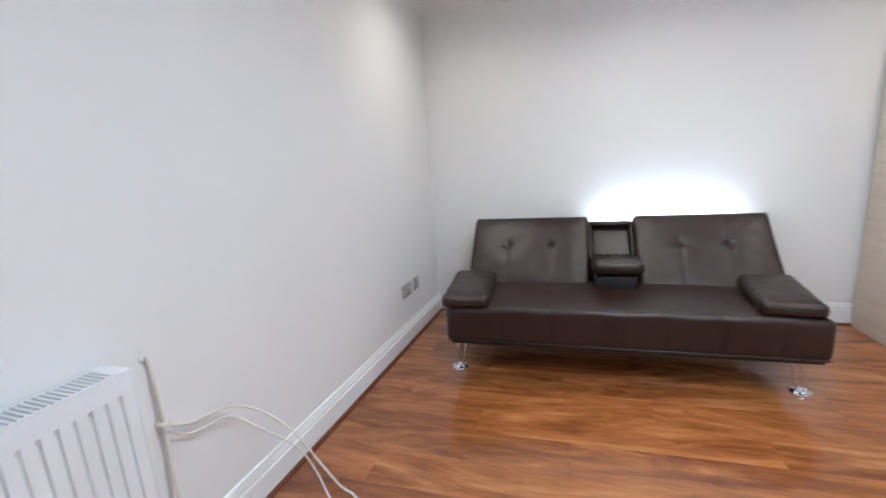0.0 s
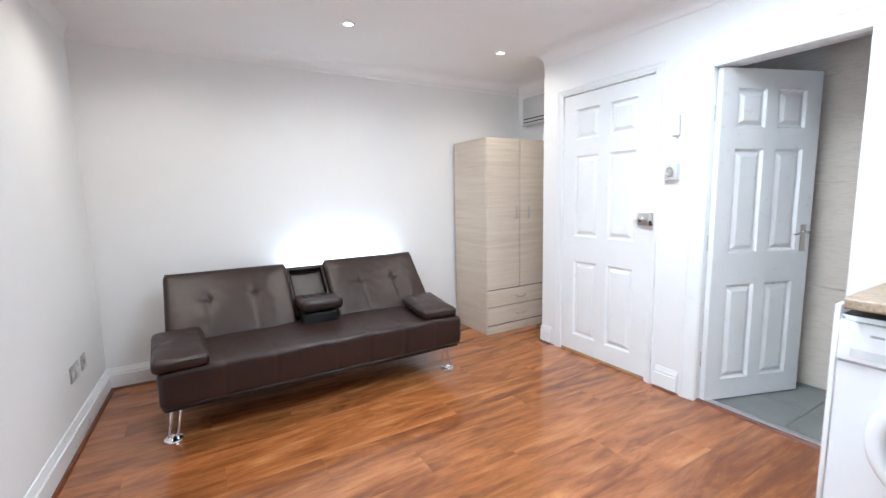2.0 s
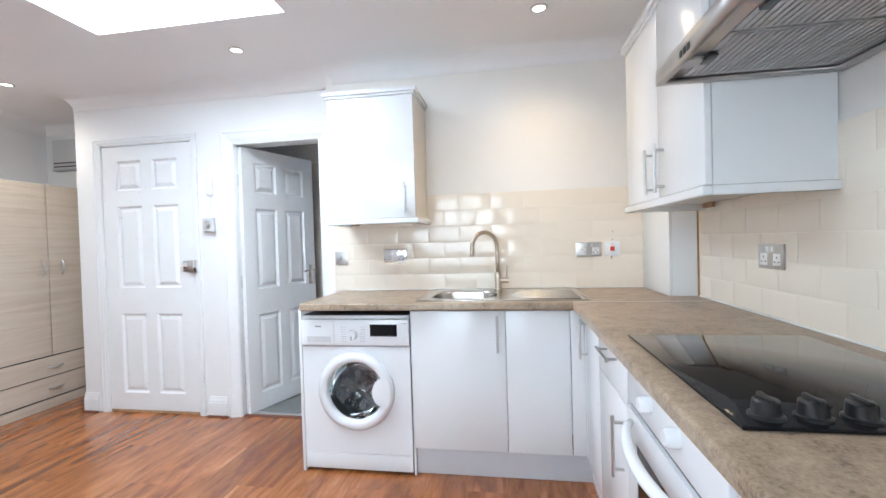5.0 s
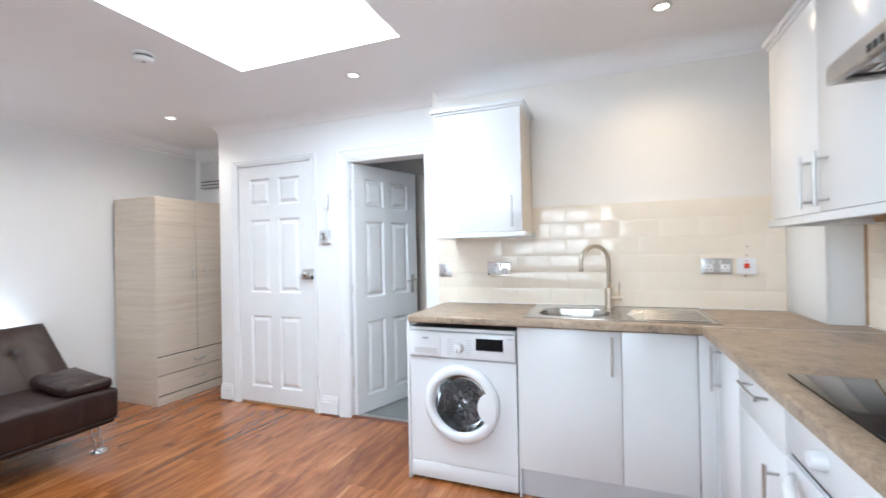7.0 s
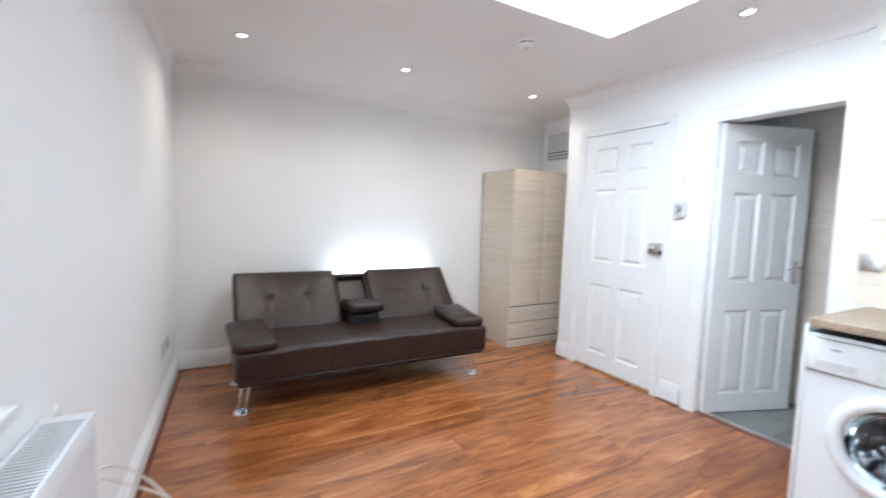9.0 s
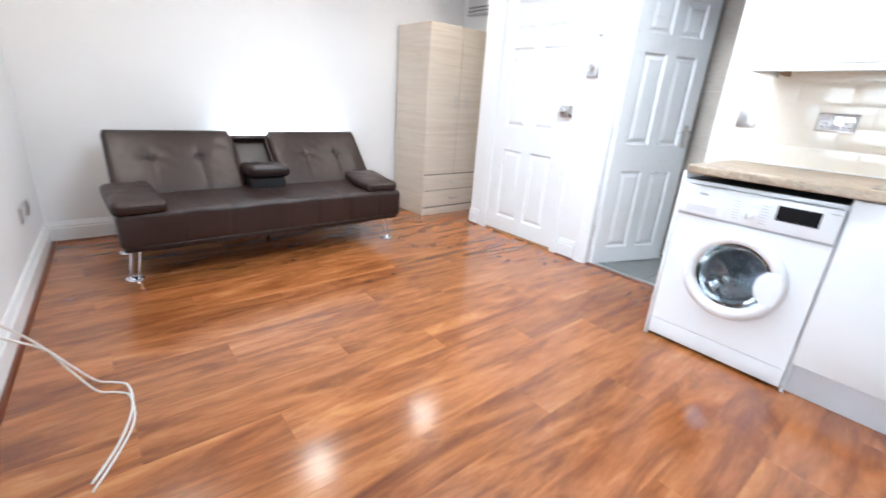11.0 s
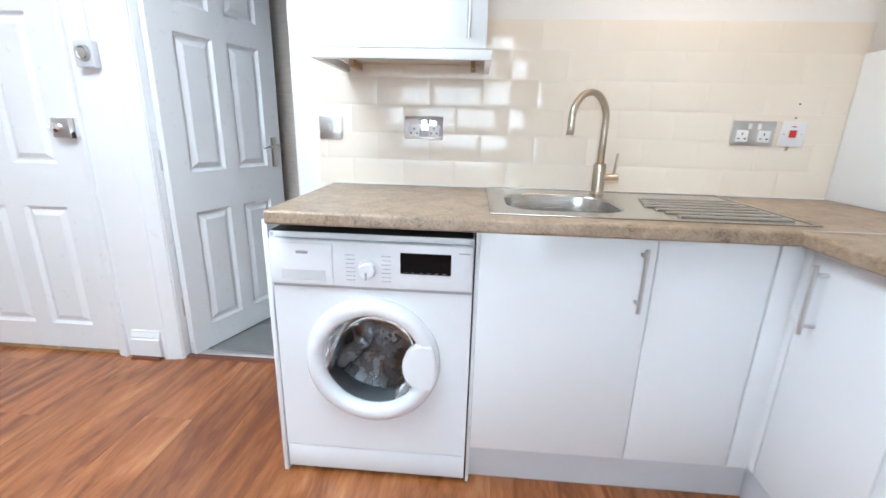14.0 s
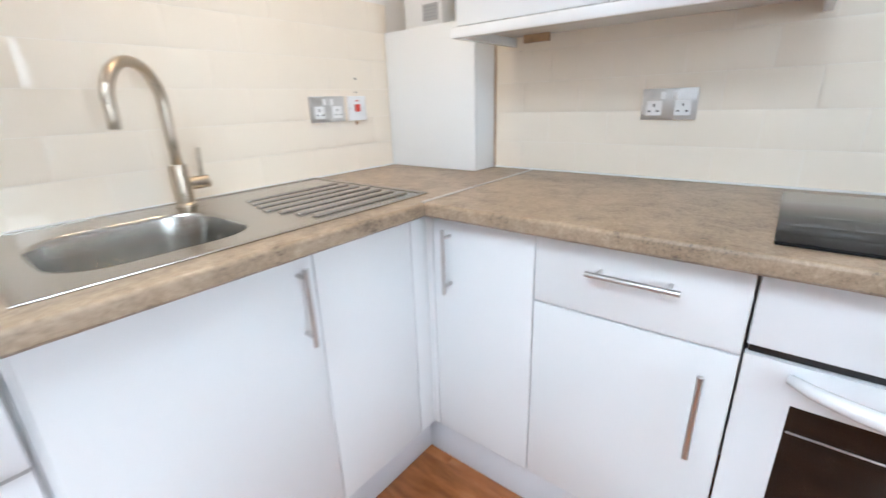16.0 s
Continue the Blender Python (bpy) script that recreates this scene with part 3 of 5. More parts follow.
solo("backdrop_sky_roof", boxes((SKY[0] - 0.6, SKY[1] + 0.6, SKY[2] - 0.6, SKY[3] + 0.6, CEIL + 0.75, CEIL + 0.76)), BACKDROP, "pale bright overcast sky above the skylight", "sky", kind="structure")

# ---- kitchen ----
ZT, ZU = 0.905, 0.867          # worktop's top and underside
FX, FY = 1.54, -0.985          # faces of the base unit doors in the two runs
PLX, PLY = 1.590, -1.035


def ring_plate(outer, inner, at, bm=None, floor=None):
    """A rectangle (u0, u1, v0, v1) with a hole along the points inner; at(u, v) gives the place."""
    bm = bm or bmesh.new()
    u0, u1, v0, v1 = outer
    cu, cv = sum(p[0] for p in inner) / len(inner), sum(p[1] for p in inner) / len(inner)
    ins = [bm.verts.new(at(*p)) for p in inner]
    outs, marks = [], []
    for u, v in inner:
        du, dv = u - cu, v - cv
        k = min(((u1 if du > 0 else u0) - cu) / du if abs(du) > 1e-9 else 1e9, ((v1 if dv > 0 else v0) - cv) / dv if abs(dv) > 1e-9 else 1e9)
        outs.append((cu + k * du, cv + k * dv))
    n = len(inner)
    ov = [bm.verts.new(at(*p)) for p in outs]
    for k in range(n):
        a, b = outs[k], outs[(k + 1) % n]
        corner = None
        if abs(a[0] - b[0]) > 1e-6 and abs(a[1] - b[1]) > 1e-6:
            corner = (a[0] if abs(a[0] - u0) < 1e-6 or abs(a[0] - u1) < 1e-6 else b[0], a[1] if abs(a[1] - v0) < 1e-6 or abs(a[1] - v1) < 1e-6 else b[1])
        f = [ins[k], ov[k]] + ([bm.verts.new(at(*corner))] if corner else []) + [ov[(k + 1) % n], ins[(k + 1) % n]]
        bm.faces.new(f)
    return bm, ins


def round_rect(u0, u1, v0, v1, r, n=6):
    pts = []
    for cu, cv, a0 in ((u1 - r, v1 - r, 0), (u0 + r, v1 - r, 90), (u0 + r, v0 + r, 180), (u1 - r, v0 + r, 270)):
        pts += [(cu + r * math.cos(radians(a0 + 90 * k / n)), cv + r * math.sin(radians(a0 + 90 * k / n))) for k in range(n + 1)]
    return pts


# worktops, with a rolled front edge
def nose(a, b, top, under, out):
    """The rolled edge's profile from the slab's side at a to its front at b."""
    s = 1 if b > a else -1
    r = 0.009
    return [(a, under), (b - s * 0.006, under), (b, under + 0.006)] + [(b - s * r * (1 - math.cos(radians(t))), top - r + r * math.sin(radians(t))) for t in (0, 25, 50, 70, 90)] + [(a, top)]


WF, WS = 1.490, -0.928         # front edges of the worktops
BOWL = (1.615, 1.955, -0.575, -0.205)
wt = thing("worktop", (1.78, -0.5, ZU), "brown mottled stone-effect laminate worktop over the sink units", "worktop")
part("front_edge", prism(nose(1.56, WF, ZT, ZU, 0), "y", WS - 0.0, 0.445), WORKTOP, wt, smooth=0.7)
def holed_slab(outer, hole, z0, z1):
    """A slab with a rectangular hole."""
    bm = bmesh.new()
    (x0, x1, y0, y1), (a0, a1, b0, b1) = outer, hole
    out, inn = [(x0, y0), (x1, y0), (x1, y1), (x0, y1)], [(a0, b0), (a1, b0), (a1, b1), (a0, b1)]
    v = {(k, z): [bm.verts.new((*p, z)) for p in ps] for k, ps in (("o", out), ("i", inn)) for z in (z0, z1)}
    for k in range(4):
        j = (k + 1) % 4
        bm.faces.new((v["o", z1][k], v["o", z1][j], v["i", z1][j], v["i", z1][k]))
        bm.faces.new((v["o", z0][k], v["i", z0][k], v["i", z0][j], v["o", z0][j]))
        bm.faces.new((v["o", z0][k], v["o", z0][j], v["o", z1][j], v["o", z1][k]))
        bm.faces.new((v["i", z0][k], v["i", z1][k], v["i", z1][j], v["i", z0][j]))
    bmesh.ops.recalc_face_normals(bm, faces=bm.faces)
    return bm


part("slab", holed_slab((1.56, 2.09, -1.55, 0.445), BOWL, ZU, ZT), WORKTOP, wt)
part("corner_piece", box(1.508, 1.56, -1.55, WS, ZU, ZT), WORKTOP, wt)
wt2 = thing("worktop", (0.5, -1.2, ZU), "brown mottled stone-effect laminate worktop round the hob", "worktop")
part("front_edge", prism(nose(-0.98, WS, ZT, ZU, 0), "x", -0.45, 1.494), WORKTOP, wt2, smooth=0.7)
part("slab", boxes((-0.45, 1.494, -1.55, -0.98, ZU, ZT)), WORKTOP, wt2)
solo("joint_strip", box(1.494, 1.508, -1.55, WS - 0.004, ZT - 0.02, ZT + 0.0015, 0.0006, 1), NICKEL, "thin aluminium strip joining the two worktops", "joint strip", origin=(1.5, -1.2, ZT))
solo("sealant_bead", boxes((2.082, 2.091, -1.44, 0.445, ZT, ZT + 0.006), (-0.45, 1.69, -1.551, -1.543, ZT, ZT + 0.006), bevel=0.002), SEAL, "white sealant bead along the worktop's back", "sealant", kind="structure")


def bar_handle(ob, a, b, out, r=0.006):
    """A round bar handle on two posts; out points away from the door."""
    a, b, out = Vector(a), Vector(b), Vector(out)
    d = (b - a).normalized()
    h = part("handle", cyl(a + out, b + out, r, n=14), NICKEL, ob, "brushed nickel bar handle")
    for p in (a + d * 0.022, b - d * 0.022):
        part("post", cyl(p, p + out, r * 0.8, n=10), NICKEL, h)
    return h


def front(name, ob, x0, x1, y0, y1, z0, z1, label=""):
    return part(name, box(x0, x1, y0, y1, z0, z1, 0.0022), UNIT, ob, label)


def base_unit(label, body, doors):
    """body: the carcass box; doors: (name, box, handle ends or None, out)."""
    x0, x1, y0, y1, z0, z1 = body
    ob = thing("base_unit", ((x0 + x1) / 2, (y0 + y1) / 2, 0), label, "kitchen unit", "white base units")
    part("carcass", box(*body), CARCASS, ob)
    for name, b, h, out in doors:
        d = front(name, ob, *b)
        if h:
            bar_handle(d, *h, out)
    return ob


G = 0.0013
DX = (FX, FX + 0.018)
u1 = base_unit("white gloss double sink unit below the steel sink", (FX + 0.02, 2.08, -0.92, -0.137, 0.15, 0.70), [
    ("door", (*DX, -0.612 + G, -0.137, 0.153, 0.858), ((FX, -0.572, 0.658), (FX, -0.572, 0.838)), (-0.034, 0, 0)),
    ("door", (*DX, -0.918, -0.612 - G, 0.153, 0.858), None, None)])
part("side_panel", box(FX + 0.02, 2.08, -0.137, -0.127, 0.0, 0.862), UNIT, u1)
part("plinth", box(PLX, PLX + 0.016, -1.03, -0.137, 0, 0.15, 0.001), PLINTH, u1, "pale grey-white plinth board, shade under the doors in its colour")
DY = (FY - 0.018, FY)
u2 = base_unit("white gloss corner unit where the worktops meet", (1.205, FX + 0.0, -1.54, FY - 0.02, 0.15, ZU), [
    ("door", (1.205 + G, 1.515, *DY, 0.153, 0.858), ((1.456, FY, 0.648), (1.456, FY, 0.830)), (0, 0.034, 0))])
part("corner_post", boxes((1.519, FX + 0.018, *DY, 0.153, 0.858), (FX, FX + 0.018, FY, -0.922, 0.153, 0.858), bevel=0.0015), UNIT, u2)
u3 = base_unit("white gloss unit with a drawer over a cupboard door", (0.785, 1.205, -1.54, FY - 0.02, 0.15, ZU), [
    ("drawer", (0.785 + G, 1.205 - G, *DY, 0.689, 0.858), ((0.893, FY, 0.798), (1.073, FY, 0.798)), (0, 0.036, 0)),
    ("door", (0.785 + G, 1.205 - G, *DY, 0.153, 0.685), ((0.838, FY, 0.445), (0.838, FY, 0.640)), (0, 0.034, 0))])
part("plinth", box(0.785, 1.59, PLY, PLY + 0.016, 0, 0.15, 0.001), PLINTH, u3, "pale grey-white plinth board, shade under the doors in its colour")
u4 = base_unit("white gloss unit beyond the oven", (-0.43, 0.155, -1.54, FY - 0.02, 0.15, ZU), [
    ("door", (-0.43, 0.150, *DY, 0.153, 0.858), None, None)])
part("plinth", box(-0.43, 0.785, PLY, PLY + 0.016, 0, 0.10, 0.001), PLINTH, u4)
part("end_panel", box(-0.45, -0.432, -1.54, FY, 0, ZU - 0.002), UNIT, u4)

# oven
oven = thing("oven", (0.475, -1.25, 0.12), "white built-in electric oven with a dark glass door", "oven")
OX0, OX1 = 0.176, 0.781
part("body", box(OX0 + 0.01, OX1 - 0.01, -1.52, FY - 0.022, 0.10, ZU - 0.004), DARK, oven)
cp = part("control_panel", box(OX0, OX1, FY - 0.02, FY, 0.716, 0.856, 0.004), WHITE, oven)
part("vent_gap", box(OX0 + 0.004, OX1 - 0.004, FY - 0.02, FY - 0.010, 0.700, 0.716), BLACK, oven)
for kx in (0.568, 0.384):
    k = part("knob", lathe([(0.0, 0.0), (0.021, 0.0), (0.022, 0.006), (0.0195, 0.026), (0.016, 0.030), (0, 0.030)], pose(kx, FY, 0.780, -90, 0, 0), 28), WHITE, cp)
    part("tick", box(kx - 0.0025, kx + 0.0025, FY, FY + 0.0012, 0.826, 0.833), LABELGREY, cp)
bm = holed_slab((OX0, OX1, 0.19, 0.698), (OX0 + 0.080, OX1 - 0.080, 0.300, 0.618), -0.02, 0.0)
bm.transform(Matrix(((1, 0, 0, 0), (0, 0, 1, FY), (0, 1, 0, 0), (0, 0, 0, 1))))
bmesh.ops.recalc_face_normals(bm, faces=bm.faces)
dr = part("door", bm, WHITE, oven, "white oven door round a dark window")
part("window", box(OX0 + 0.081, OX1 - 0.081, FY - 0.016, FY - 0.002, 0.301, 0.617), OVENGLASS, dr, "dark brown oven window")
part("rack", tube([(OX0 + 0.084, FY - 0.0015, 0.562), (OX1 - 0.084, FY - 0.0015, 0.562)], 0.0022, 6), NICKEL, dr)
pts = [(OX1 - 0.07 - (OX1 - OX0 - 0.14) * k / 16, FY + 0.010 + 0.050 * math.sin(math.pi * k / 16) ** 0.6, 0.676 - 0.010 * math.sin(math.pi * k / 16)) for k in range(17)]
part("handle", tube(pts, lambda s: 0.009 + 0.007 * math.sin(math.pi * s) ** 0.5, 14), WHITE, dr, "bowed white door handle")
part("drawer_front", box(OX0, OX1, FY - 0.02, FY, 0.105, 0.186, 0.003), WHITE, oven)

# hob
hob = thing("hob", (0.455, -1.22, ZT), "black glass electric hob with four knobs", "hob")
part("glass", box(0.140, 0.776, -1.462, -0.990, ZT + 0.001, ZT + 0.007, 0.0015, 2), HOBGLASS, hob)
for ky in (-1.045, -1.112, -1.179, -1.246):
    bm = lathe([(0, 0.0), (0.026, 0.0), (0.026, 0.004), (0.021, 0.006), (0.0195, 0.026), (0.017, 0.029), (0, 0.029)], pose(0.182, ky, ZT + 0.007), 28)
    box(0.160, 0.204, ky - 0.004, ky + 0.004, ZT + 0.034, ZT + 0.041, 0.002, bm=bm)
    part("knob", bm, BLACK, hob)

# hood over it
hood = thing("cooker_hood", (0.455, -1.31, 1.63), "brushed steel chimney cooker hood over the hob", "cooker hood")
HX0, HX1, HY0, HY1, HZ = 0.158, 0.756, -1.549, -1.075, 1.637
bm = bmesh.new()
low = [(HX0, HY1, HZ), (HX1, HY1, HZ), (HX1, HY0, HZ), (HX0, HY0, HZ)]
lip = [(x, y, HZ + 0.045) for x, y, z in low]
topr = [(0.33, -1.28, 1.86), (0.58, -1.28, 1.86), (0.58, HY0, 1.86), (0.33, HY0, 1.86)]
R = [[bm.verts.new(p) for p in ring] for ring in (low, lip, topr)]
for a, b in zip(R, R[1:]):
    for k in range(4):
        bm.faces.new((a[k], a[(k + 1) % 4], b[(k + 1) % 4], b[k]))
bm.faces.new(R[2])
inner = [bm.verts.new((x + (0.02 if x < 0.4 else -0.02), y + (0.02 if y < -1.3 else -0.02), HZ)) for x, y, z in low]
rec = [bm.verts.new((v.co.x, v.co.y, HZ + 0.012)) for v in inner]
for k in range(4):
    bm.faces.new((R[0][k], inner[k], inner[(k + 1) % 4], R[0][(k + 1) % 4]))
    bm.faces.new((inner[k], rec[k], rec[(k + 1) % 4], inner[(k + 1) % 4]))
bm.faces.new(rec)
part("canopy", bm, HOODSTEEL, hood, smooth=0.3)
part("chimney", box(0.332, 0.578, HY0, -1.282, 1.858, CEIL - 0.002, 0.002), HOODSTEEL, hood)
for fx0, fx1 in ((0.20, 0.45), (0.462, 0.712)):
    f = part("grease_filter", box(fx0, fx1, -1.505, -1.135, HZ + 0.008, HZ + 0.011), HOODSTEEL, hood)
    for k in range(24):
        part("slat", box(fx0 + 0.006, fx1 - 0.006, -1.498 + 0.0148 * k, -1.490 + 0.0148 * k, HZ + 0.005, HZ + 0.008), HOODSTEEL, f)
    part("filter_catch", box((fx0 + fx1) / 2 - 0.03, (fx0 + fx1) / 2 + 0.03, -1.155, -1.135, HZ - 0.001, HZ + 0.008, 0.002), BLACK, f)
for fx0 in (0.30, 0.61):
    part("lamp", lathe([(0, 0), (0.028, 0), (0.030, 0.004), (0.030, 0.01)], pose(fx0, -1.112, HZ + 0.002), 24), GREYPLASTIC, hood)
for k in range(3):
    part("vent_slot", box(0.52 + 0.022 * k, 0.534 + 0.022 * k, HY1 - 0.001, HY1 + 0.0015, HZ + 0.006, HZ + 0.022), BLACK, hood)


# wall cabinets
def wall_cabinet(label, x0, x1, y0, y1, z0, z1, face, doors):
    """face: 'x' looks to -x, 'y' to +y. doors: (from, to, handle at)."""
    ob = thing("wall_cabinet", ((x0 + x1) / 2, (y0 + y1) / 2, z0), label, "wall cabinet", "white wall cabinets")
    t = 0.019
    if face == "x":
        part("carcass", box(x0 + t + 0.002, x1, y0, y1, z0 + 0.03, z1 - 0.035), CARCASS, ob, "cream melamine carcass")
        for a, b, h in doors:
            d = front("door", ob, x0, x0 + t, a, b, z0 + 0.032, z1 - 0.038)
            bar_handle(d, (x0, h, z0 + 0.052), (x0, h, z0 + 0.225), (-0.034, 0, 0))
        part("cornice", boxes((x0 - 0.020, x1, y0 - 0.022, y1 + 0.022, z1 - 0.022, z1), (x0 - 0.008, x1, y0 - 0.010, y1 + 0.010, z1 - 0.036, z1 - 0.022), bevel=0.004), UNIT, ob)
        for row in ((x0 - 0.012, x0 + 0.014, y0 - 0.018, y1 + 0.018), (x0 + 0.014, x1, y0 - 0.018, y0 + 0.002), (x0 + 0.014, x1, y1 - 0.002, y1 + 0.018)):
            part("pelmet", box(*row, z0, z0 + 0.028, 0.003), UNIT, ob)
        for yy in (y0 + 0.03, y1 - 0.05):
            part("fixing_batten", box(x1 - 0.12, x1 - 0.004, yy, yy + 0.016, z0 + 0.006, z0 + 0.03), WOODEDGE, ob, "bare timber batten")
    else:
        part("carcass", box(x0, x1, y0, y1 - t - 0.002, z0 + 0.03, z1 - 0.035), UNIT, ob)
        for a, b, h in doors:
            d = front("door", ob, a, b, y1 - t, y1, z0 + 0.032, z1 - 0.038)
            bar_handle(d, (h, y1, z0 + 0.046), (h, y1, z0 + 0.222), (0, 0.034, 0))
        part("cornice", boxes((x0 - 0.018, x1 + 0.018, y0, y1 + 0.020, z1 - 0.022, z1), (x0 - 0.008, x1 + 0.008, y0, y1 + 0.008, z1 - 0.036, z1 - 0.022), bevel=0.004), UNIT, ob)
        for row in ((x0 - 0.012, x1 + 0.012, y1 - 0.014, y1 + 0.012), (x0 - 0.012, x0 + 0.008, y0, y1 - 0.014), (x1 - 0.008, x1 + 0.012, y0, y1 - 0.014)):
            part("pelmet", box(*row, z0, z0 + 0.028, 0.003), UNIT, ob)
        part("fixing_batten", box(x1 - 0.14, x1 - 0.05, y0 + 0.02, y0 + 0.035, z0 + 0.006, z0 + 0.03), WOODEDGE, ob, "bare timber batten")
    return ob


wall_cabinet("white gloss single-door wall cabinet beside the doorway", 1.747, 2.09, -0.130, 0.370, 1.318, 2.070, "x", [(-0.130, 0.370, -0.080)])
wall_cabinet("white gloss double-door wall cabinet beside the hood", 0.772, 1.588, -1.55, -1.209, 1.318, 2.095, "y", [(0.772, 1.160, 1.104), (1.163, 1.588, 1.214)])

# boxed-in pipes in the corner, and the meter above them
bx = thing("pipe_boxing", (1.9, -1.5, ZT), "white boxed-in pipes standing on the worktop corner", "boxing")
part("front_panel", box(1.664, 2.083, -1.426, -1.414, ZT + 0.001, 1.405, 0.0015), UNIT, bx)
part("side_panel", box(1.664, 1.676, -1.548, -1.4265, ZT + 0.001, 1.405, 0.0015), UNIT, bx)
part("top_panel", box(1.6765, 2.083, -1.548, -1.4265, 1.393, 1.405, 0.0015), UNIT, bx)
# Brown strip added for the shadow gap between boxing and tiles.
part("edge_strip", box(1.6605, 1.6635, -1.5478, -1.540, ZT + 0.001, 1.405), WOODEDGE, bx, "brown strip painting the shadow gap against the tiles")
mt = thing("meter", (1.93, -1.5, 1.405), "small white electric meter box on the pipe boxing", "meter")
part("case", box(1.84, 2.02, -1.549, -1.465, 1.405, 1.60, 0.006), PLASTIC, mt)
part("display", box(1.855, 1.925, -1.466, -1.461, 1.43, 1.485, 0.001), GREYPLASTIC, mt, "grey printed label")
part("bars", boxes(*[(1.862, 1.918, -1.4615, -1.4600, 1.440 + 0.011 * k, 1.444 + 0.011 * k) for k in range(4)]), LABELGREY, mt)
solo("service_pipe", tube([(1.79, -1.50, 1.405), (1.79, -1.50, 1.60), (1.79, -1.50, CEIL - 0.1)], 0.014, 12), GREYPLASTIC, "grey service pipe rising beside the meter", "pipe", origin=(1.79, -1.5, 1.405))

# sink
sink = thing("sink", (1.82, -0.6, ZT), "inset stainless steel sink with a ribbed drainer", "sink")
rim = (1.556, 2.078, -1.020, -0.160)
hole = round_rect(BOWL[0] + 0.008, BOWL[1] - 0.008, BOWL[2] + 0.008, BOWL[3] - 0.008, 0.10, 7)
bm, ins = ring_plate((rim[0] + 0.012, rim[1] - 0.012, -0.600, rim[3] - 0.012), hole, lambda u, v: (u, v, ZT + 0.0035))
part("bowl_surround", bm, STEEL, sink)
bm = bmesh.new()
cx, cy = (BOWL[0] + BOWL[1]) / 2, (BOWL[2] + BOWL[3]) / 2
rings = []
for k, dz in ((1.0, 0.0035), (0.985, 0.001), (0.975, -0.006), (0.955, -0.10), (0.93, -0.135), (0.86, -0.152), (0.5, -0.157), (0.12, -0.159)):
    rings.append([bm.verts.new((cx + (u - cx) * k, cy + (v - cy) * k, ZT + dz)) for u, v in hole])
for a, b in zip(rings, rings[1:]):
    for k in range(len(hole)):
        bm.faces.new((a[k], a[(k + 1) % len(hole)], b[(k + 1) % len(hole)], b[k]))
bm.faces.new(rings[-1])
part("bowl", bm, STEEL, sink, smooth=1.2)
part("rim", boxes((rim[0], rim[0] + 0.012, rim[2], rim[3], ZT, ZT + 0.005), (rim[1] - 0.012, rim[1], rim[2], rim[3], ZT, ZT + 0.005), (rim[0] + 0.012, rim[1] - 0.012, rim[2], rim[2] + 0.012, ZT, ZT + 0.005), (rim[0] + 0.012, rim[1] - 0.012, rim[3] - 0.012, rim[3], ZT, ZT + 0.005), bevel=0.0018), STEEL, sink)
bm = box(rim[0] + 0.012, rim[1] - 0.012, rim[2] + 0.012, -0.600, ZT, ZT + 0.0025)
dr = part("drainer", bm, STEEL, sink)
for k in range(7):
    xx = 1.615 + 0.05 * k
    y0 = -0.645 - 0.012 * abs(k - 3)
    part("ridge", soft_box(0.022, y0 + 0.985, 0.010, 0.0045, (1, 6, 1), m=Matrix.Translation((xx, (y0 - 0.985) / 2, ZT + 0.0035))), STEEL, dr)
part("overflow", lathe([(0, 0.0), (0.017, 0.0), (0.018, 0.002), (0.0, 0.004)], pose(cx + 0.02, BOWL[2] + 0.030, ZT - 0.055, -80, 0, 0), 20), CHROME, sink)
part("waste", lathe([(0, -0.001), (0.030, 0.0), (0.042, 0.003), (0.043, 0.0)], pose(cx, cy, ZT - 0.159), 28), CHROME, sink)

tap = thing("tap", (2.015, -0.566, ZT + 0.003), "tall warm brushed-nickel swan-neck mixer tap at the sink", "tap")
part("base", lathe([(0, 0), (0.026, 0), (0.026, 0.006), (0.0215, 0.010), (0.0215, 0.105), (0.020, 0.109), (0, 0.109)], pose(2.015, -0.566, ZT + 0.003), 28), TAPMETAL, tap)
u = Vector((-0.62, 0.785, 0)).normalized()
top0 = Vector((2.015, -0.566, 1.165))
path = [Vector((2.015, -0.566, 1.01)), Vector((2.015, -0.566, 1.09))] + arc(top0 + 0.090 * u, 0.090, 180, 0, u, (0, 0, 1), 18) + [top0 + 0.180 * u + Vector((0, 0, -0.03)), top0 + 0.182 * u + Vector((0, 0, -0.05))]
part("spout", tube(path, 0.0118, 16), TAPMETAL, tap, smooth=1.0)
lv = part("lever", cyl((2.015, -0.566, 0.965), (2.012, -0.632, 0.965), 0.017, n=20), TAPMETAL, tap)
part("lever_arm", cyl((2.012, -0.618, 0.978), (2.010, -0.622, 1.055), 0.005, n=12), TAPMETAL, lv)

# ---- washing machine ----
wm = thing("washing_machine", (1.8, 0.17, 0), "white front-loading washing machine with a round glass door", "washing machine")
WX, WY0, WY1, DC, DR = 1.552, -0.122, 0.466, (0.170, 0.440), 0.156
circle = [(DC[0] + DR * math.cos(k * math.pi / 20), DC[1] + DR * math.sin(k * math.pi / 20)) for k in range(40)]
bm, ins = ring_plate((WY0, WY1, 0.106, 0.668), circle, lambda u, v: (WX, u, v))
part("front_panel", bm, WHITE, wm)
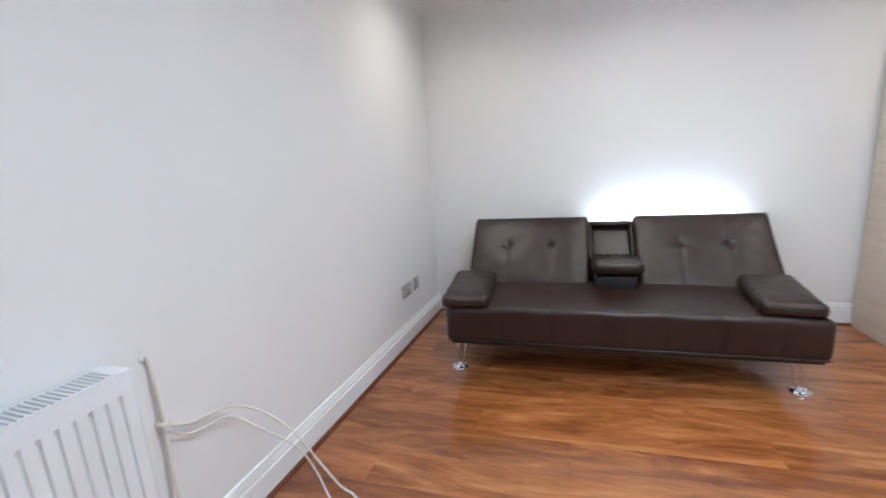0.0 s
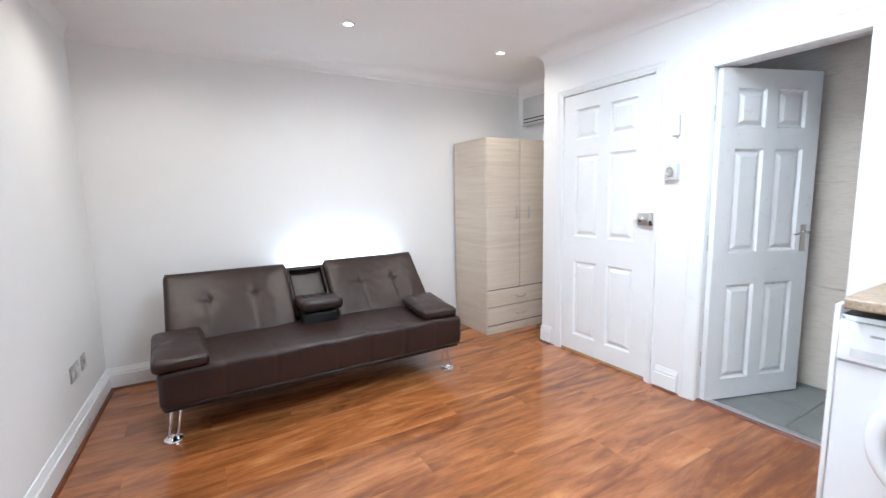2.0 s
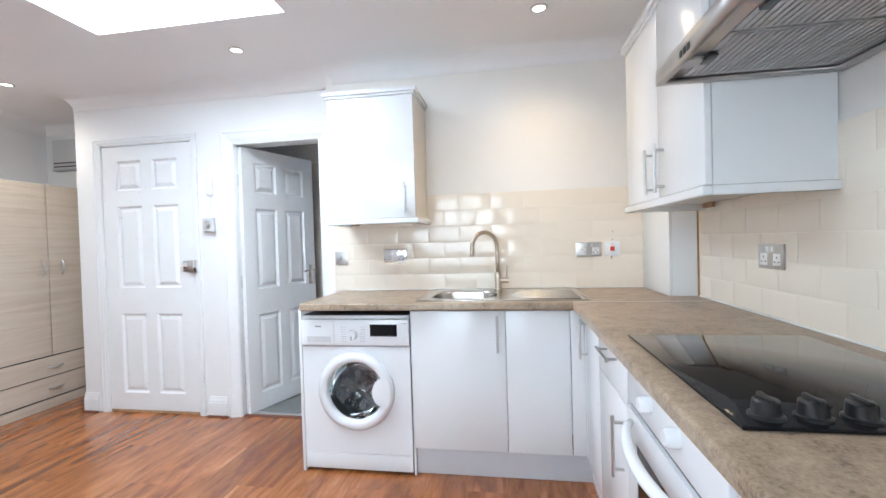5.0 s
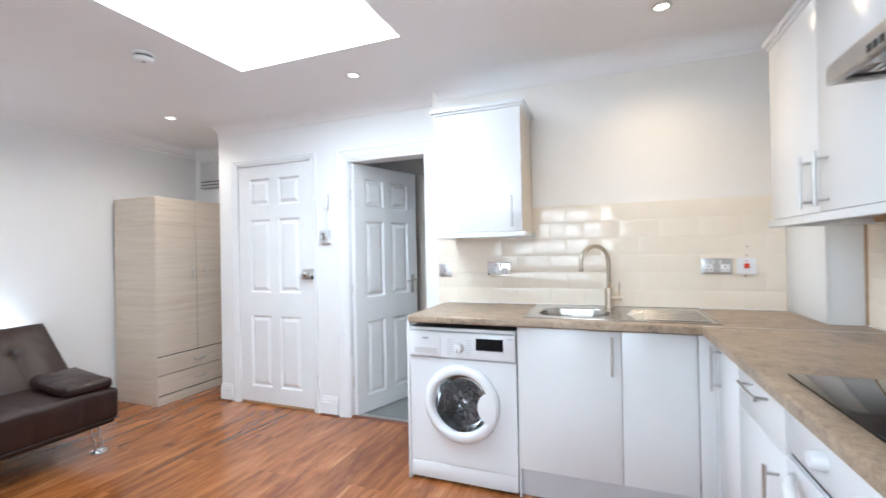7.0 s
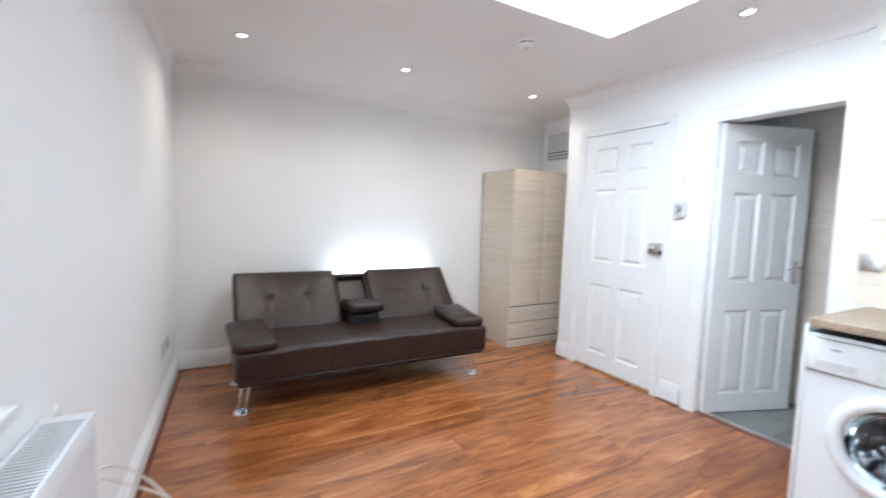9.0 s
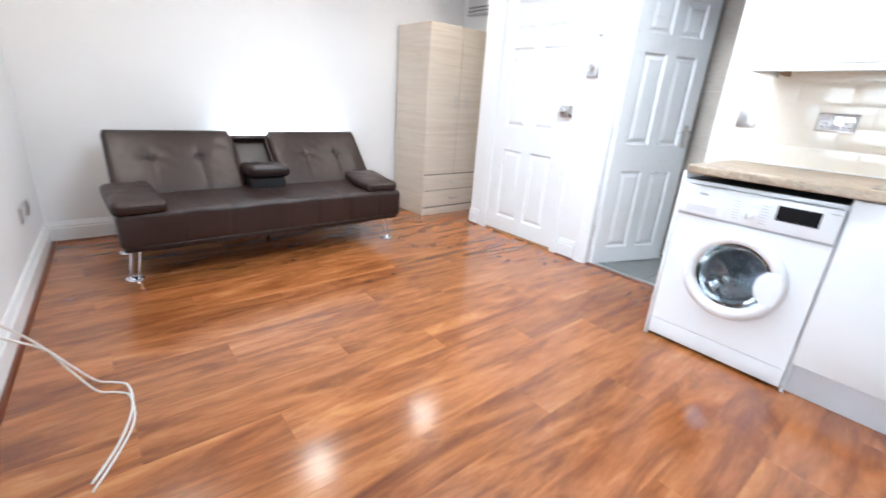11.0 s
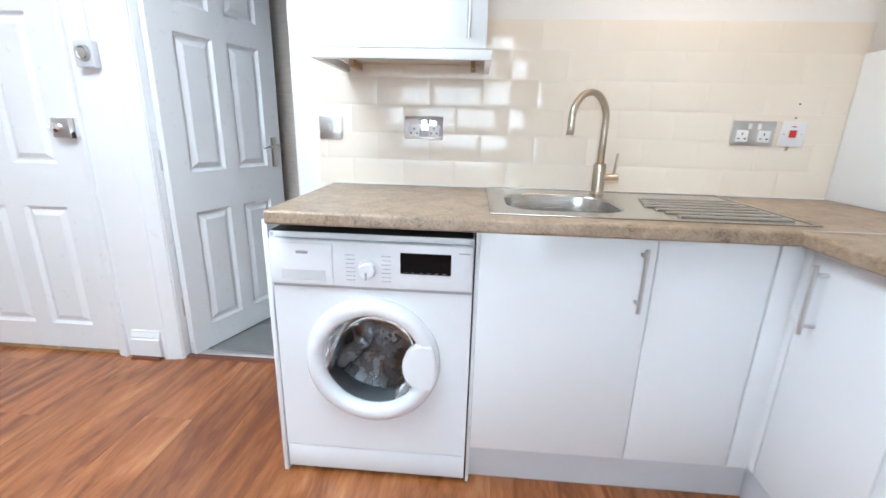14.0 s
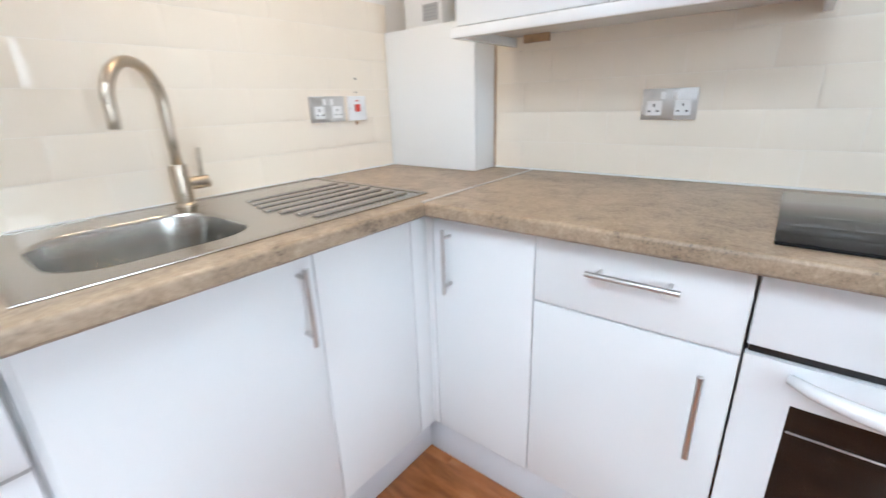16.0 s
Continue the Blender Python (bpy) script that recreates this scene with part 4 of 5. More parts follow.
part("body", boxes((WX + 0.002, 2.06, WY0, WY0 + 0.012, 0.02, 0.832), (WX + 0.002, 2.06, WY1 - 0.012, WY1, 0.02, 0.832), (2.05, 2.06, WY0 + 0.012, WY1 - 0.012, 0.02, 0.832), (WX + 0.03, 2.05, WY0 + 0.012, WY1 - 0.012, 0.02, 0.03)), WHITE, wm)
part("lid", box(WX + 0.002, 2.06, WY0 - 0.001, WY1 + 0.001, 0.815, 0.834, 0.005), WHITE, wm)
# Thin dark sheet on the lid: paints the shade in the worktop gap.
part("top_cover", box(WX + 0.004, 2.05, WY0 + 0.004, WY1 - 0.004, 0.834, 0.8365), DARK, wm, "dark sheet painting the shade under the worktop")
pn = part("control_panel", box(WX - 0.012, WX + 0.02, WY0, WY1, 0.678, 0.814, 0.006), WHITE, wm)
part("groove", box(WX - 0.001, WX + 0.01, WY0 + 0.002, WY1 - 0.002, 0.668, 0.678), GREYPLASTIC, wm)
part("kick_panel", box(WX - 0.001, WX + 0.014, WY0, WY1, 0.018, 0.103, 0.003), WHITE, wm)
PX = WX - 0.012
dt = part("detergent_drawer", boxes((PX - 0.004, PX, 0.280, 0.448, 0.684, 0.806), bevel=0.002), WHITE, pn)
# Greyer plate on the white drawer: the finger recess's shade as colour.
part("grip", box(PX - 0.0048, PX - 0.0030, 0.300, 0.430, 0.696, 0.726, 0.0006, 1), OFFWHITE, dt, "finger grip of the drawer, its shade put into a greyer colour")
part("badge", box(PX - 0.0055, PX - 0.004, 0.350, 0.384, 0.775, 0.783), LABELGREY, dt, "small grey badge")
dl = part("dial", lathe([(0, 0.0), (0.030, 0.0), (0.030, 0.004), (0.0255, 0.006), (0.0235, 0.024), (0.020, 0.027), (0, 0.027)], pose(PX, 0.177, 0.736, 0, -90, 0), 32), WHITE, pn)
part("pointer", box(PX - 0.029, PX - 0.027, 0.174, 0.180, 0.712, 0.733), LABELGREY, dl)
for s in (-1, 1):
    for k in range(7):
        part("legend", box(PX - 0.0012, PX, 0.176 + s * 0.038 if s > 0 else 0.176 - 0.066, 0.176 + 0.066 if s > 0 else 0.176 - 0.038, 0.700 + 0.0125 * k, 0.7015 + 0.0125 * k), LABELGREY, pn)
part("display", box(PX - 0.0020, PX + 0.002, -0.060, 0.084, 0.727, 0.789, 0.0008, 1), HOBGLASS, pn, "glossy black display window")
part("buttons", boxes(*[(PX - 0.0026, PX - 0.002, -0.046 + 0.022 * k, -0.036 + 0.022 * k, 0.731, 0.7322) for k in range(6)]), LABELGREY, pn)
part("model_print", box(PX - 0.0012, PX, -0.112, -0.082, 0.792, 0.795), LABELGREY, pn)
md = pose(WX, DC[0], DC[1], 0, -90, 0)
door = part("door", lathe([(0.205, 0.0), (0.206, 0.010), (0.203, 0.021), (0.194, 0.030), (0.180, 0.0345), (0.166, 0.033), (0.156, 0.026), (0.151, 0.014), (0.150, 0.0), (0.205, 0.0)], md, 64), WHITE, wm, "round white porthole door ring", smooth=0.9)
bm = lathe([(0.152, 0.010), (0.146, -0.012), (0.131, -0.050), (0.110, -0.068), (0.06, -0.075), (0, -0.077), (0, -0.073), (0.06, -0.071), (0.107, -0.064), (0.127, -0.048), (0.142, -0.010), (0.148, 0.010), (0.152, 0.010)], md, 48)
part("door_glass", bm, PORTHOLE, door, "clear bowl-shaped door glass", smooth=1.2)
grip = [(0.196 * math.sin(radians(g)), -0.196 * math.cos(radians(g))) for g in range(-22, 23, 4)] + [(0.0734 * math.cos(math.pi * k / 12), -0.150 + 0.056 * math.sin(math.pi * k / 12)) for k in range(13)]
bm = prism(grip, "z", 0.012, 0.0375)
bmesh.ops.bevel(bm, geom=[e for e in bm.edges if all(v.co.z > 0.03 for v in e.verts)], offset=0.004, segments=2, affect="EDGES")
bm.transform(md)
part("door_grip", bm, WHITE, door, "white door catch handle")
part("gasket", lathe([(0.156, 0.0), (0.153, -0.02), (0.156, -0.05), (0.150, -0.07), (0.152, -0.09), (0.165, -0.10)], md, 40), RUBBER, wm, "grey rubber door seal")
DRUM = surface("drum_steel", (0.70, 0.71, 0.73), 0.27, 1.0, vary=0.06, scale=8)
drum = part("drum", lathe([(0.165, -0.10), (0.225, -0.105), (0.230, -0.14), (0.230, -0.38), (0.21, -0.41), (0.0, -0.42)], md, 40), DRUM, wm, "perforated steel drum")
for k in range(3):
    a = radians(20 + 120 * k)
    p0 = md @ Vector((0.205 * math.cos(a), 0.205 * math.sin(a), -0.26))
    d = (md.to_3x3() @ Vector((math.cos(a), math.sin(a), 0)))
    m = Matrix.Translation(p0) @ d.to_track_quat("Z", "Y").to_matrix().to_4x4()
    part("paddle", soft_box(0.06, 0.06, 0.09, 0.02, (2, 2, 2), m=m), DRUM, drum)
part("hub", lathe([(0, 0), (0.05, 0.0), (0.03, 0.02), (0, 0.025)], md @ Matrix.Translation((0, 0, -0.42)), 24), CHROME, drum)
for fx in (WX + 0.04, 2.02):
    for fy in (WY0 + 0.05, WY1 - 0.05):
        part("foot", cyl((fx, fy, 0), (fx, fy, 0.022), 0.02, n=14), BLACK, wm)
solo("end_panel", box(1.548, 2.088, 0.4685, 0.4855 - 0.042 + 0.04, 0, ZU - 0.001, 0.001), UNIT, "white end panel carrying the worktop beside the washing machine", "end panel", origin=(1.8, 0.476, 0))


# ---- electrical plates ----
def plate(m, label, w, h, metal, kind, group="wall plates"):
    """A plate on a wall; m: x along the wall, y out of it, z up."""
    ob = thing("wall_socket" if kind == "socket" else "wall_switch", m, label, "socket" if kind == "socket" else "switch", group)
    L = lambda *b, bevel=0.0: (lambda bm: (bm.transform(m), bm)[1])(box(*b, bevel))
    p = part("faceplate", L(-w / 2, w / 2, 0, 0.007, -h / 2, h / 2, bevel=0.002), metal, ob)
    for sx in ((-w / 2 + 0.013, w / 2 - 0.013) if w > 0.1 else (-0.030, 0.030)):
        part("screw", cyl(m @ Vector((sx, 0.006, 0)), m @ Vector((sx, 0.0085, 0)), 0.0028, n=10), NICKEL, p)
    if kind == "socket":
        for sx in ((-0.038, 0.038) if w > 0.1 else (0.0,)):
            s = part("insert", L(sx - 0.021, sx + 0.021, 0.006, 0.0082, -0.031, 0.010, bevel=0.001), PLASTIC, p, "white three-pin insert")
            for hx, hz, hw, hh in ((0, -0.003, 0.004, 0.008), (-0.011, -0.019, 0.0065, 0.0045), (0.011, -0.019, 0.0065, 0.0045)):
                part("pin_hole", L(sx + hx - hw / 2, sx + hx + hw / 2, 0.008, 0.0085, hz - hh / 2, hz + hh / 2), BLACK, s)
            part("rocker", L(sx * 0.42 - 0.006, sx * 0.42 + 0.006, 0.006, 0.0105, 0.014, 0.034, bevel=0.001), PLASTIC, p)
    elif kind == "cooker":
        part("rocker", L(-0.012, 0.012, 0.006, 0.011, -0.012, 0.014, bevel=0.0015), RED, p, "red cooker rocker switch")
        part("neon", L(-0.006, 0.006, 0.006, 0.0085, 0.024, 0.028), RED, p)
    else:
        part("rocker", L(-0.009, 0.009, 0.006, 0.0105, -0.013, 0.013, bevel=0.001), GREYPLASTIC if kind == "spur" else PLASTIC, p)
    return ob


east = lambda y, z: pose(2.0848, y, z, 0, 0, 90)
plate(east(0.449, 1.118), "brushed steel fused switch plate on the tiles", 0.086, 0.086, NICKEL, "spur")
plate(east(0.086, 1.124), "polished chrome double socket on the tiles", 0.146, 0.086, CHROME, "socket")
plate(east(-1.108, 1.136), "brushed steel double socket beside the cooker switch", 0.146, 0.086, NICKEL, "socket")
ck = plate(east(-1.242, 1.136), "white cooker switch with a red rocker", 0.086, 0.086, PLASTIC, "cooker")
part("cable_hole", boxes((2.0825, 2.0855, -1.250, -1.244, 1.236, 1.242), (2.0825, 2.0855, -1.247, -1.242, 1.190, 1.195), bevel=0.001), DARK, ck)
part("cable_stub", cyl((2.084, -1.238, 1.078), (2.084, -1.238, 1.092), 0.004, n=8), WOODEDGE, ck)
plate(pose(1.078, -1.5478, 1.122), "brushed steel double socket on the tiles by the hob", 0.146, 0.086, NICKEL, "socket")
westp = lambda y, z: WEST @ pose(0.0005, y, z, 0, 0, -90)
plate(westp(-0.648, 0.368), "brushed steel double socket low on the window wall", 0.146, 0.086, NICKEL, "socket")
plate(westp(-0.480, 0.368), "brushed steel single plate low on the window wall", 0.086, 0.086, NICKEL, "spur")

# ---- sofa ----
sofa = thing("sofa_bed", (0.37, 2.8, 0), "dark brown faux-leather click-clack sofa bed with drop-down cup holder", "sofa")
rs = random.Random(4)


def crease(p, k=1.0):
    return 0.003 * k * noise.noise(Vector((p.x * 6, p.y * 6, p.z * 6))) + 0.0015 * k * noise.noise(p * 17)


def seat_shape(p):
    q = p.copy()
    if p.z > 0:
        q.z += 0.012 * (1 - (p.x / 0.95) ** 4) + crease(p, 1.2)
        for sx in (-0.60, -0.34, 0.02, 0.22, 0.46):          # soft puckers across the front edge
            q.z -= 0.003 * math.exp(-((p.x - sx) / 0.010) ** 2) * (1 if p.y < -0.15 else 0.2)
    if p.y < -0.2:
        q.y += crease(p, 1.5) + 0.002 * math.sin(p.x * 9)
        for sx in (-0.60, -0.34, 0.02, 0.22, 0.46, 0.70):
            q.y += 0.005 * math.exp(-((p.x - sx - 0.10 * p.z) / 0.010) ** 2)
    return q


part("seat", soft_box(1.815, 0.60, 0.195, 0.030, (150, 12, 4), seat_shape, Matrix.Translation((0.335, 2.70, 0.308))), LEATHER, sofa, smooth=1.2)
part("base_rail", soft_box(1.785, 0.56, 0.036, 0.012, (20, 6, 1), None, Matrix.Translation((0.335, 2.71, 0.201))), LEATHER, sofa, "black-brown padded base rail", smooth=1.2)
part("piping", tube([(-0.562 + 1.794 * k / 24, 2.404 + 0.002 * math.sin(k), 0.219) for k in range(25)], 0.005, 8), PIPING, sofa)
BACK = 0.565


def backrest(x0, x1, buttons):
    w, c = x1 - x0, (x0 + x1) / 2
    m = Matrix.Translation((c, 2.868, 0.375)) @ pose(0, 0, 0, -44) @ Matrix.Translation((0, 0.055, BACK / 2))

    def shape(p):
        q = p.copy()
        if p.y < 0:
            q.y -= 0.010 * (1 - abs(2 * p.x / w) ** 5) * (1 - abs(2 * p.z / BACK) ** 5) - crease(p, 1.6)
            for bx, bz in buttons:
                d = math.hypot(p.x - bx, p.z - bz)
                q.y += 0.019 * math.exp(-(d / 0.019) ** 2) + 0.006 * math.exp(-(d / 0.060) ** 2) * (1 + 0.5 * math.cos(4 * math.atan2(p.z - bz, p.x - bx)))
                if p.z < bz:
                    q.y += 0.004 * math.exp(-((p.x - bx) / 0.012) ** 2)
        return q
    ob = part("backrest", soft_box(w, 0.11, BACK, 0.028, (64, 2, 48), shape, m), LEATHER, sofa, smooth=1.2)
    for bx, bz in buttons:
        part("button", lathe([(0, 0.007), (0.008, 0.005), (0.013, 0.0), (0.012, -0.006)], m @ pose(bx, -0.040, bz, 90, 0, 0), 16), PIPING, ob, smooth=1.2)
    part("piping", tube([m @ Vector((-w / 2 + 0.01 + (w - 0.02) * k / 12, -0.05, BACK / 2 - 0.006)) for k in range(13)], 0.004, 8), PIPING, ob)
    return ob


backrest(-0.552, 0.226, [(-0.142, 0.052), (0.142, 0.052)])
backrest(0.500, 1.268, [(-0.130, 0.052), (0.140, 0.052)])
mc = Matrix.Translation((0.363, 2.868, 0.375)) @ pose(0, 0, 0, -44)
cs = part("console", boxes((-0.136, 0.136, 0.075, 0.11, 0.0, BACK - 0.02), (-0.136, -0.118, 0.03, 0.075, 0.12, BACK - 0.02), (0.118, 0.136, 0.03, 0.075, 0.12, BACK - 0.02), (-0.118, 0.118, 0.03, 0.075, BACK - 0.05, BACK - 0.02), bevel=0.006, m=mc), LEATHER, sofa, "recessed dark console between the backrests")
part("recess_panel", soft_box(0.225, 0.02, 0.32, 0.008, (6, 1, 8), None, mc @ Matrix.Translation((0, 0.068, 0.33))), PIPING, cs)
arm = part("cup_holder", soft_box(0.285, 0.30, 0.088, 0.038, (10, 10, 3), lambda p: (p.x, p.y, p.z + crease(p, 2)), Matrix.Translation((0.372, 2.925, 0.532)) @ pose(0, 0, 0, -4)), LEATHER, sofa, "padded fold-down cup holder", smooth=1.2)
for sx in (0.305, 0.437):
    part("cup_well", lathe([(0.044, 0.0), (0.040, 0.002), (0.037, -0.006), (0.036, -0.030), (0, -0.031)], Matrix.Translation((sx, 2.95, 0.579)), 24), BLACK, arm)
part("holder_block", soft_box(0.24, 0.17, 0.10, 0.02, (3, 3, 2), None, Matrix.Translation((0.363, 2.90, 0.440))), BLACK, sofa)


def arm_cushion(c, w, d, turn, tilt):
    m = Matrix.Translation(c) @ pose(0, 0, 0, tilt, 0, turn)

    def shape(p):
        e = max(abs(2 * p.x / w), abs(2 * p.y / d))
        q = p.copy()
        q.z *= 1 - 0.42 * e ** 3
        q.z += crease(p, 3)
        return q
    ob = part("arm_cushion", soft_box(w, d, 0.105, 0.038, (14, 18, 3), shape, m), LEATHER, sofa, "loose dark brown arm cushion", smooth=1.2)
    rr = round_rect(-w / 2 + 0.006, w / 2 - 0.006, -d / 2 + 0.006, d / 2 - 0.006, 0.035, 4)
    part("piping", tube([m @ Vector((u, v, 0.018)) for u, v in rr + rr[:1]], 0.0045, 6, cap=False), PIPING, ob)


arm_cushion((-0.472, 2.64, 0.450), 0.262, 0.50, 3, 3)
arm_cushion((1.105, 2.65, 0.450), 0.262, 0.45, -4, 3)
for lx in (-0.532, 1.178):
    for ly, s in ((2.505, 1), (3.02, -1)):
        sx = 0.03 if lx < 0 else -0.03
        lg = part("leg", cyl((lx + sx - 0.022, ly + 0.012 * s, 0.185), (lx - 0.020, ly, 0.010), 0.0085, n=14), CHROME, sofa, "polished chrome double-bar leg")
        part("bar", cyl((lx + sx + 0.022, ly + 0.012 * s, 0.185), (lx + 0.020, ly, 0.010), 0.0085, n=14), CHROME, lg)
        part("foot", lathe([(0, 0), (0.044, 0), (0.047, 0.003), (0.045, 0.010), (0.036, 0.014), (0, 0.015)], Matrix.Translation((lx, ly, 0.0)), 28), CHROME, lg)
        part("mount", box(lx + sx - 0.05, lx + sx + 0.05, ly - 0.03, ly + 0.03, 0.176, 0.184, 0.001), BLACK, lg)
part("centre_foot", cyl((0.38, 3.0, 0), (0.38, 3.0, 0.18), 0.014, n=14), BLACK, sofa)

# Assumed underframe: black rails and bars added to deepen the shade under the sofa.
for y0, y1 in ((2.60, 2.64), (2.98, 3.02)):
    part("underframe_rail", box(-0.42, 1.08, y0, y1, 0.125, 0.184, 0.003), BLACK, sofa, "black steel underframe rail, added to darken under the sofa")
for x0 in (-0.42, 0.315, 1.04):
    part("underframe_bar", box(x0, x0 + 0.04, 2.641, 2.979, 0.140, 0.182, 0.003), BLACK, sofa)

# ---- wardrobe ----
wd = thing("wardrobe", (2.23, 3.19, 0), "pale oak-effect wardrobe with two doors over two drawers", "wardrobe")
X0, X1, Y0, Y1, H = 1.852, 2.602, 2.922, 3.440, 1.745
part("side_panel", box(X0, X0 + 0.016, Y0 + 0.018, Y1, 0, H, 0.0012, 1), OAK, wd)
part("side_panel", box(X1 - 0.016, X1, Y0 + 0.018, Y1, 0, H, 0.0012, 1), OAK, wd)
part("top_panel", box(X0 + 0.016, X1 - 0.016, Y0 + 0.018, Y1, H - 0.018, H, 0.0012, 1), OAK, wd)
part("back_panel", box(X0 + 0.016, X1 - 0.016, Y1 - 0.006, Y1, 0.05, H - 0.018), CARCASS, wd)
part("bottom_panel", box(X0 + 0.016, X1 - 0.016, Y0 + 0.03, Y1 - 0.01, 0.05, 0.066), OAK, wd)
part("plinth", box(X0 + 0.002, X1 - 0.002, Y0 + 0.003, Y0 + 0.018, 0.0, 0.072, 0.001, 1), OAK, wd)
# Dark sheet added behind the fronts, painting the shade in their gaps.
part("shadow_gap", box(X0 + 0.016, X1 - 0.016, Y0 + 0.016, Y0 + 0.024, 0.072, H - 0.018), DARK, wd)
xm = 2.226


def pull(ob, cx, cz, upright):
    pts = []
    for k in range(13):
        s = -1 + 2 * k / 12
        o = Y0 - 0.004 - 0.020 * (1 - s ** 4)
        pts.append((cx, o, cz + 0.056 * s) if upright else (cx + 0.056 * s, o, cz - 0.006 * (1 - s * s)))
    part("handle", tube(pts, lambda s: 0.0055 + 0.004 * math.sin(math.pi * s), 10), NICKEL, ob, "slim bowed satin metal handle")


for a, b, hx in ((X0 + 0.002, xm - 0.0035, 2.175), (xm + 0.0035, X1 - 0.002, 2.320)):
    d = part("door", box(a, b, Y0, Y0 + 0.016, 0.410, H - 0.003, 0.0012, 1), OAK, wd)
    pull(d, hx, 1.095, True)
for z0, z1 in ((0.084, 0.242), (0.250, 0.399)):
    d = part("drawer", box(X0 + 0.002, X1 - 0.002, Y0, Y0 + 0.016, z0, z1, 0.0012, 1), OAK, wd)
    pull(d, xm + 0.01, (z0 + z1) / 2, False)

# ---- radiator under the window ----
rad = thing("radiator", WEST @ pose(0.06, -3.10, 0), "white panel radiator with top grille under the window", "radiator")
RY0, RY1, RZ0, RZ1 = -3.72, -2.520, 0.165, 0.768


def flutes(x, s):
    """A pressed panel with upright flutes."""
    bm = bmesh.new()
    n = int((RY1 - RY0 - 0.03) / 0.0333)
    ys = [RY0 + 0.004]
    ds = [0.0]
    for k in range(n):
        c = RY0 + 0.03 + 0.0333 * k
        ys += [c - 0.0048, c - 0.0020, c + 0.0020, c + 0.0048]
        ds += [0.0, -0.009, -0.009, 0.0]
    ys.append(RY1 - 0.004)
    ds.append(0.0)
    zs = [(RZ0, 0), (RZ0 + 0.045, 0), (RZ0 + 0.060, 1), (RZ1 - 0.070, 1), (RZ1 - 0.055, 0), (RZ1 - 0.010, 0), (RZ1 - 0.002, -0.4)]
    grid = [[bm.verts.new((x + s * (d * k if k >= 0 else 0.006 * k), y, z)) for y, d in zip(ys, ds)] for z, k in zs]
    for a, b in zip(grid, grid[1:]):
        for i in range(len(ys) - 1):
            bm.faces.new((a[i], a[i + 1], b[i + 1], b[i]))
    bmesh.ops.recalc_face_normals(bm, faces=bm.faces)
    bm.transform(WEST)
    return bm


part("front_panel", flutes(0.105, 1), WHITE, rad, smooth=0.3)
part("rear_panel", boxes((0.008, 0.018, RY0 + 0.004, RY1 - 0.004, RZ0, RZ1 - 0.005), m=WEST), WHITE, rad)
part("side_cover", boxes((0.006, 0.106, RY1 - 0.004, RY1, RZ0 + 0.02, RZ1), bevel=0.0015, m=WEST), WHITE, rad)
part("side_cover", boxes((0.006, 0.106, RY0, RY0 + 0.004, RZ0 + 0.02, RZ1), bevel=0.0015, m=WEST), WHITE, rad)
gr = part("top_grille", boxes((0.006, 0.014, RY0 + 0.004, RY1 - 0.004, RZ1 - 0.004, RZ1), (0.098, 0.106, RY0 + 0.004, RY1 - 0.004, RZ1 - 0.004, RZ1), (0.014, 0.098, RY1 - 0.04, RY1 - 0.004, RZ1 - 0.004, RZ1), (0.014, 0.098, RY0 + 0.004, RY0 + 0.04, RZ1 - 0.004, RZ1), m=WEST), WHITE, rad)
for k in range(86):
    yy = RY1 - 0.048 - 0.0130 * k
    part("slat", boxes((0.014, 0.098, yy - 0.0032, yy + 0.0032, RZ1 - 0.006, RZ1 - 0.001), m=WEST), WHITE, gr)
part("fins", boxes(*[(0.020, 0.098, RY0 + 0.05 + 0.05 * k, RY0 + 0.052 + 0.05 * k, RZ0 + 0.05, RZ1 - 0.03) for k in range(22)], m=WEST), GREYPLASTIC, rad)
part("bracket", boxes((0.0, 0.008, -2.75, -2.72, RZ0 + 0.05, RZ1 - 0.06), (0.0, 0.008, -3.52, -3.49, RZ0 + 0.05, RZ1 - 0.06), m=WEST), NICKEL, rad)
part("tail_pipe", tube([WEST @ Vector(p) for p in ((0.07, RY1 - 0.03, RZ0 + 0.03), (0.07, RY1 + 0.02, RZ0 + 0.03), (0.07, RY1 + 0.025, RZ0 - 0.02), (0.07, RY1 + 0.025, 0.0))], 0.0075, 10), WHITE, rad)

# pipe and loose cables beside it
pipe = thing("wall_pipe", WEST @ pose(0.02, -2.455, 0), "white painted cable conduit rising from the floor beside the radiator", "conduit")
part("conduit", tube([WEST @ Vector(p) for p in ((0.020, -2.428, 0.0), (0.020, -2.425, 0.30), (0.020, -2.415, 0.53), (0.018, -2.416, 0.715), (0.006, -2.416, 0.735), (0.0, -2.416, 0.737))], 0.0068, 10), CABLE, pipe)
part("wall_rose", lathe([(0, 0.006), (0.014, 0.005), (0.018, 0.0)], WEST @ pose(0.0, -2.416, 0.737, 0, 90, 0), 20), PLASTIC, pipe)
part("clip", boxes((0.0, 0.036, -2.430, -2.402, 0.518, 0.536), bevel=0.004, m=WEST), CABLE, pipe)
ca = thing("loose_cable", WEST @ pose(0.1, -2.1, 0), "loose cream aerial cables looping onto the floor", "cable")
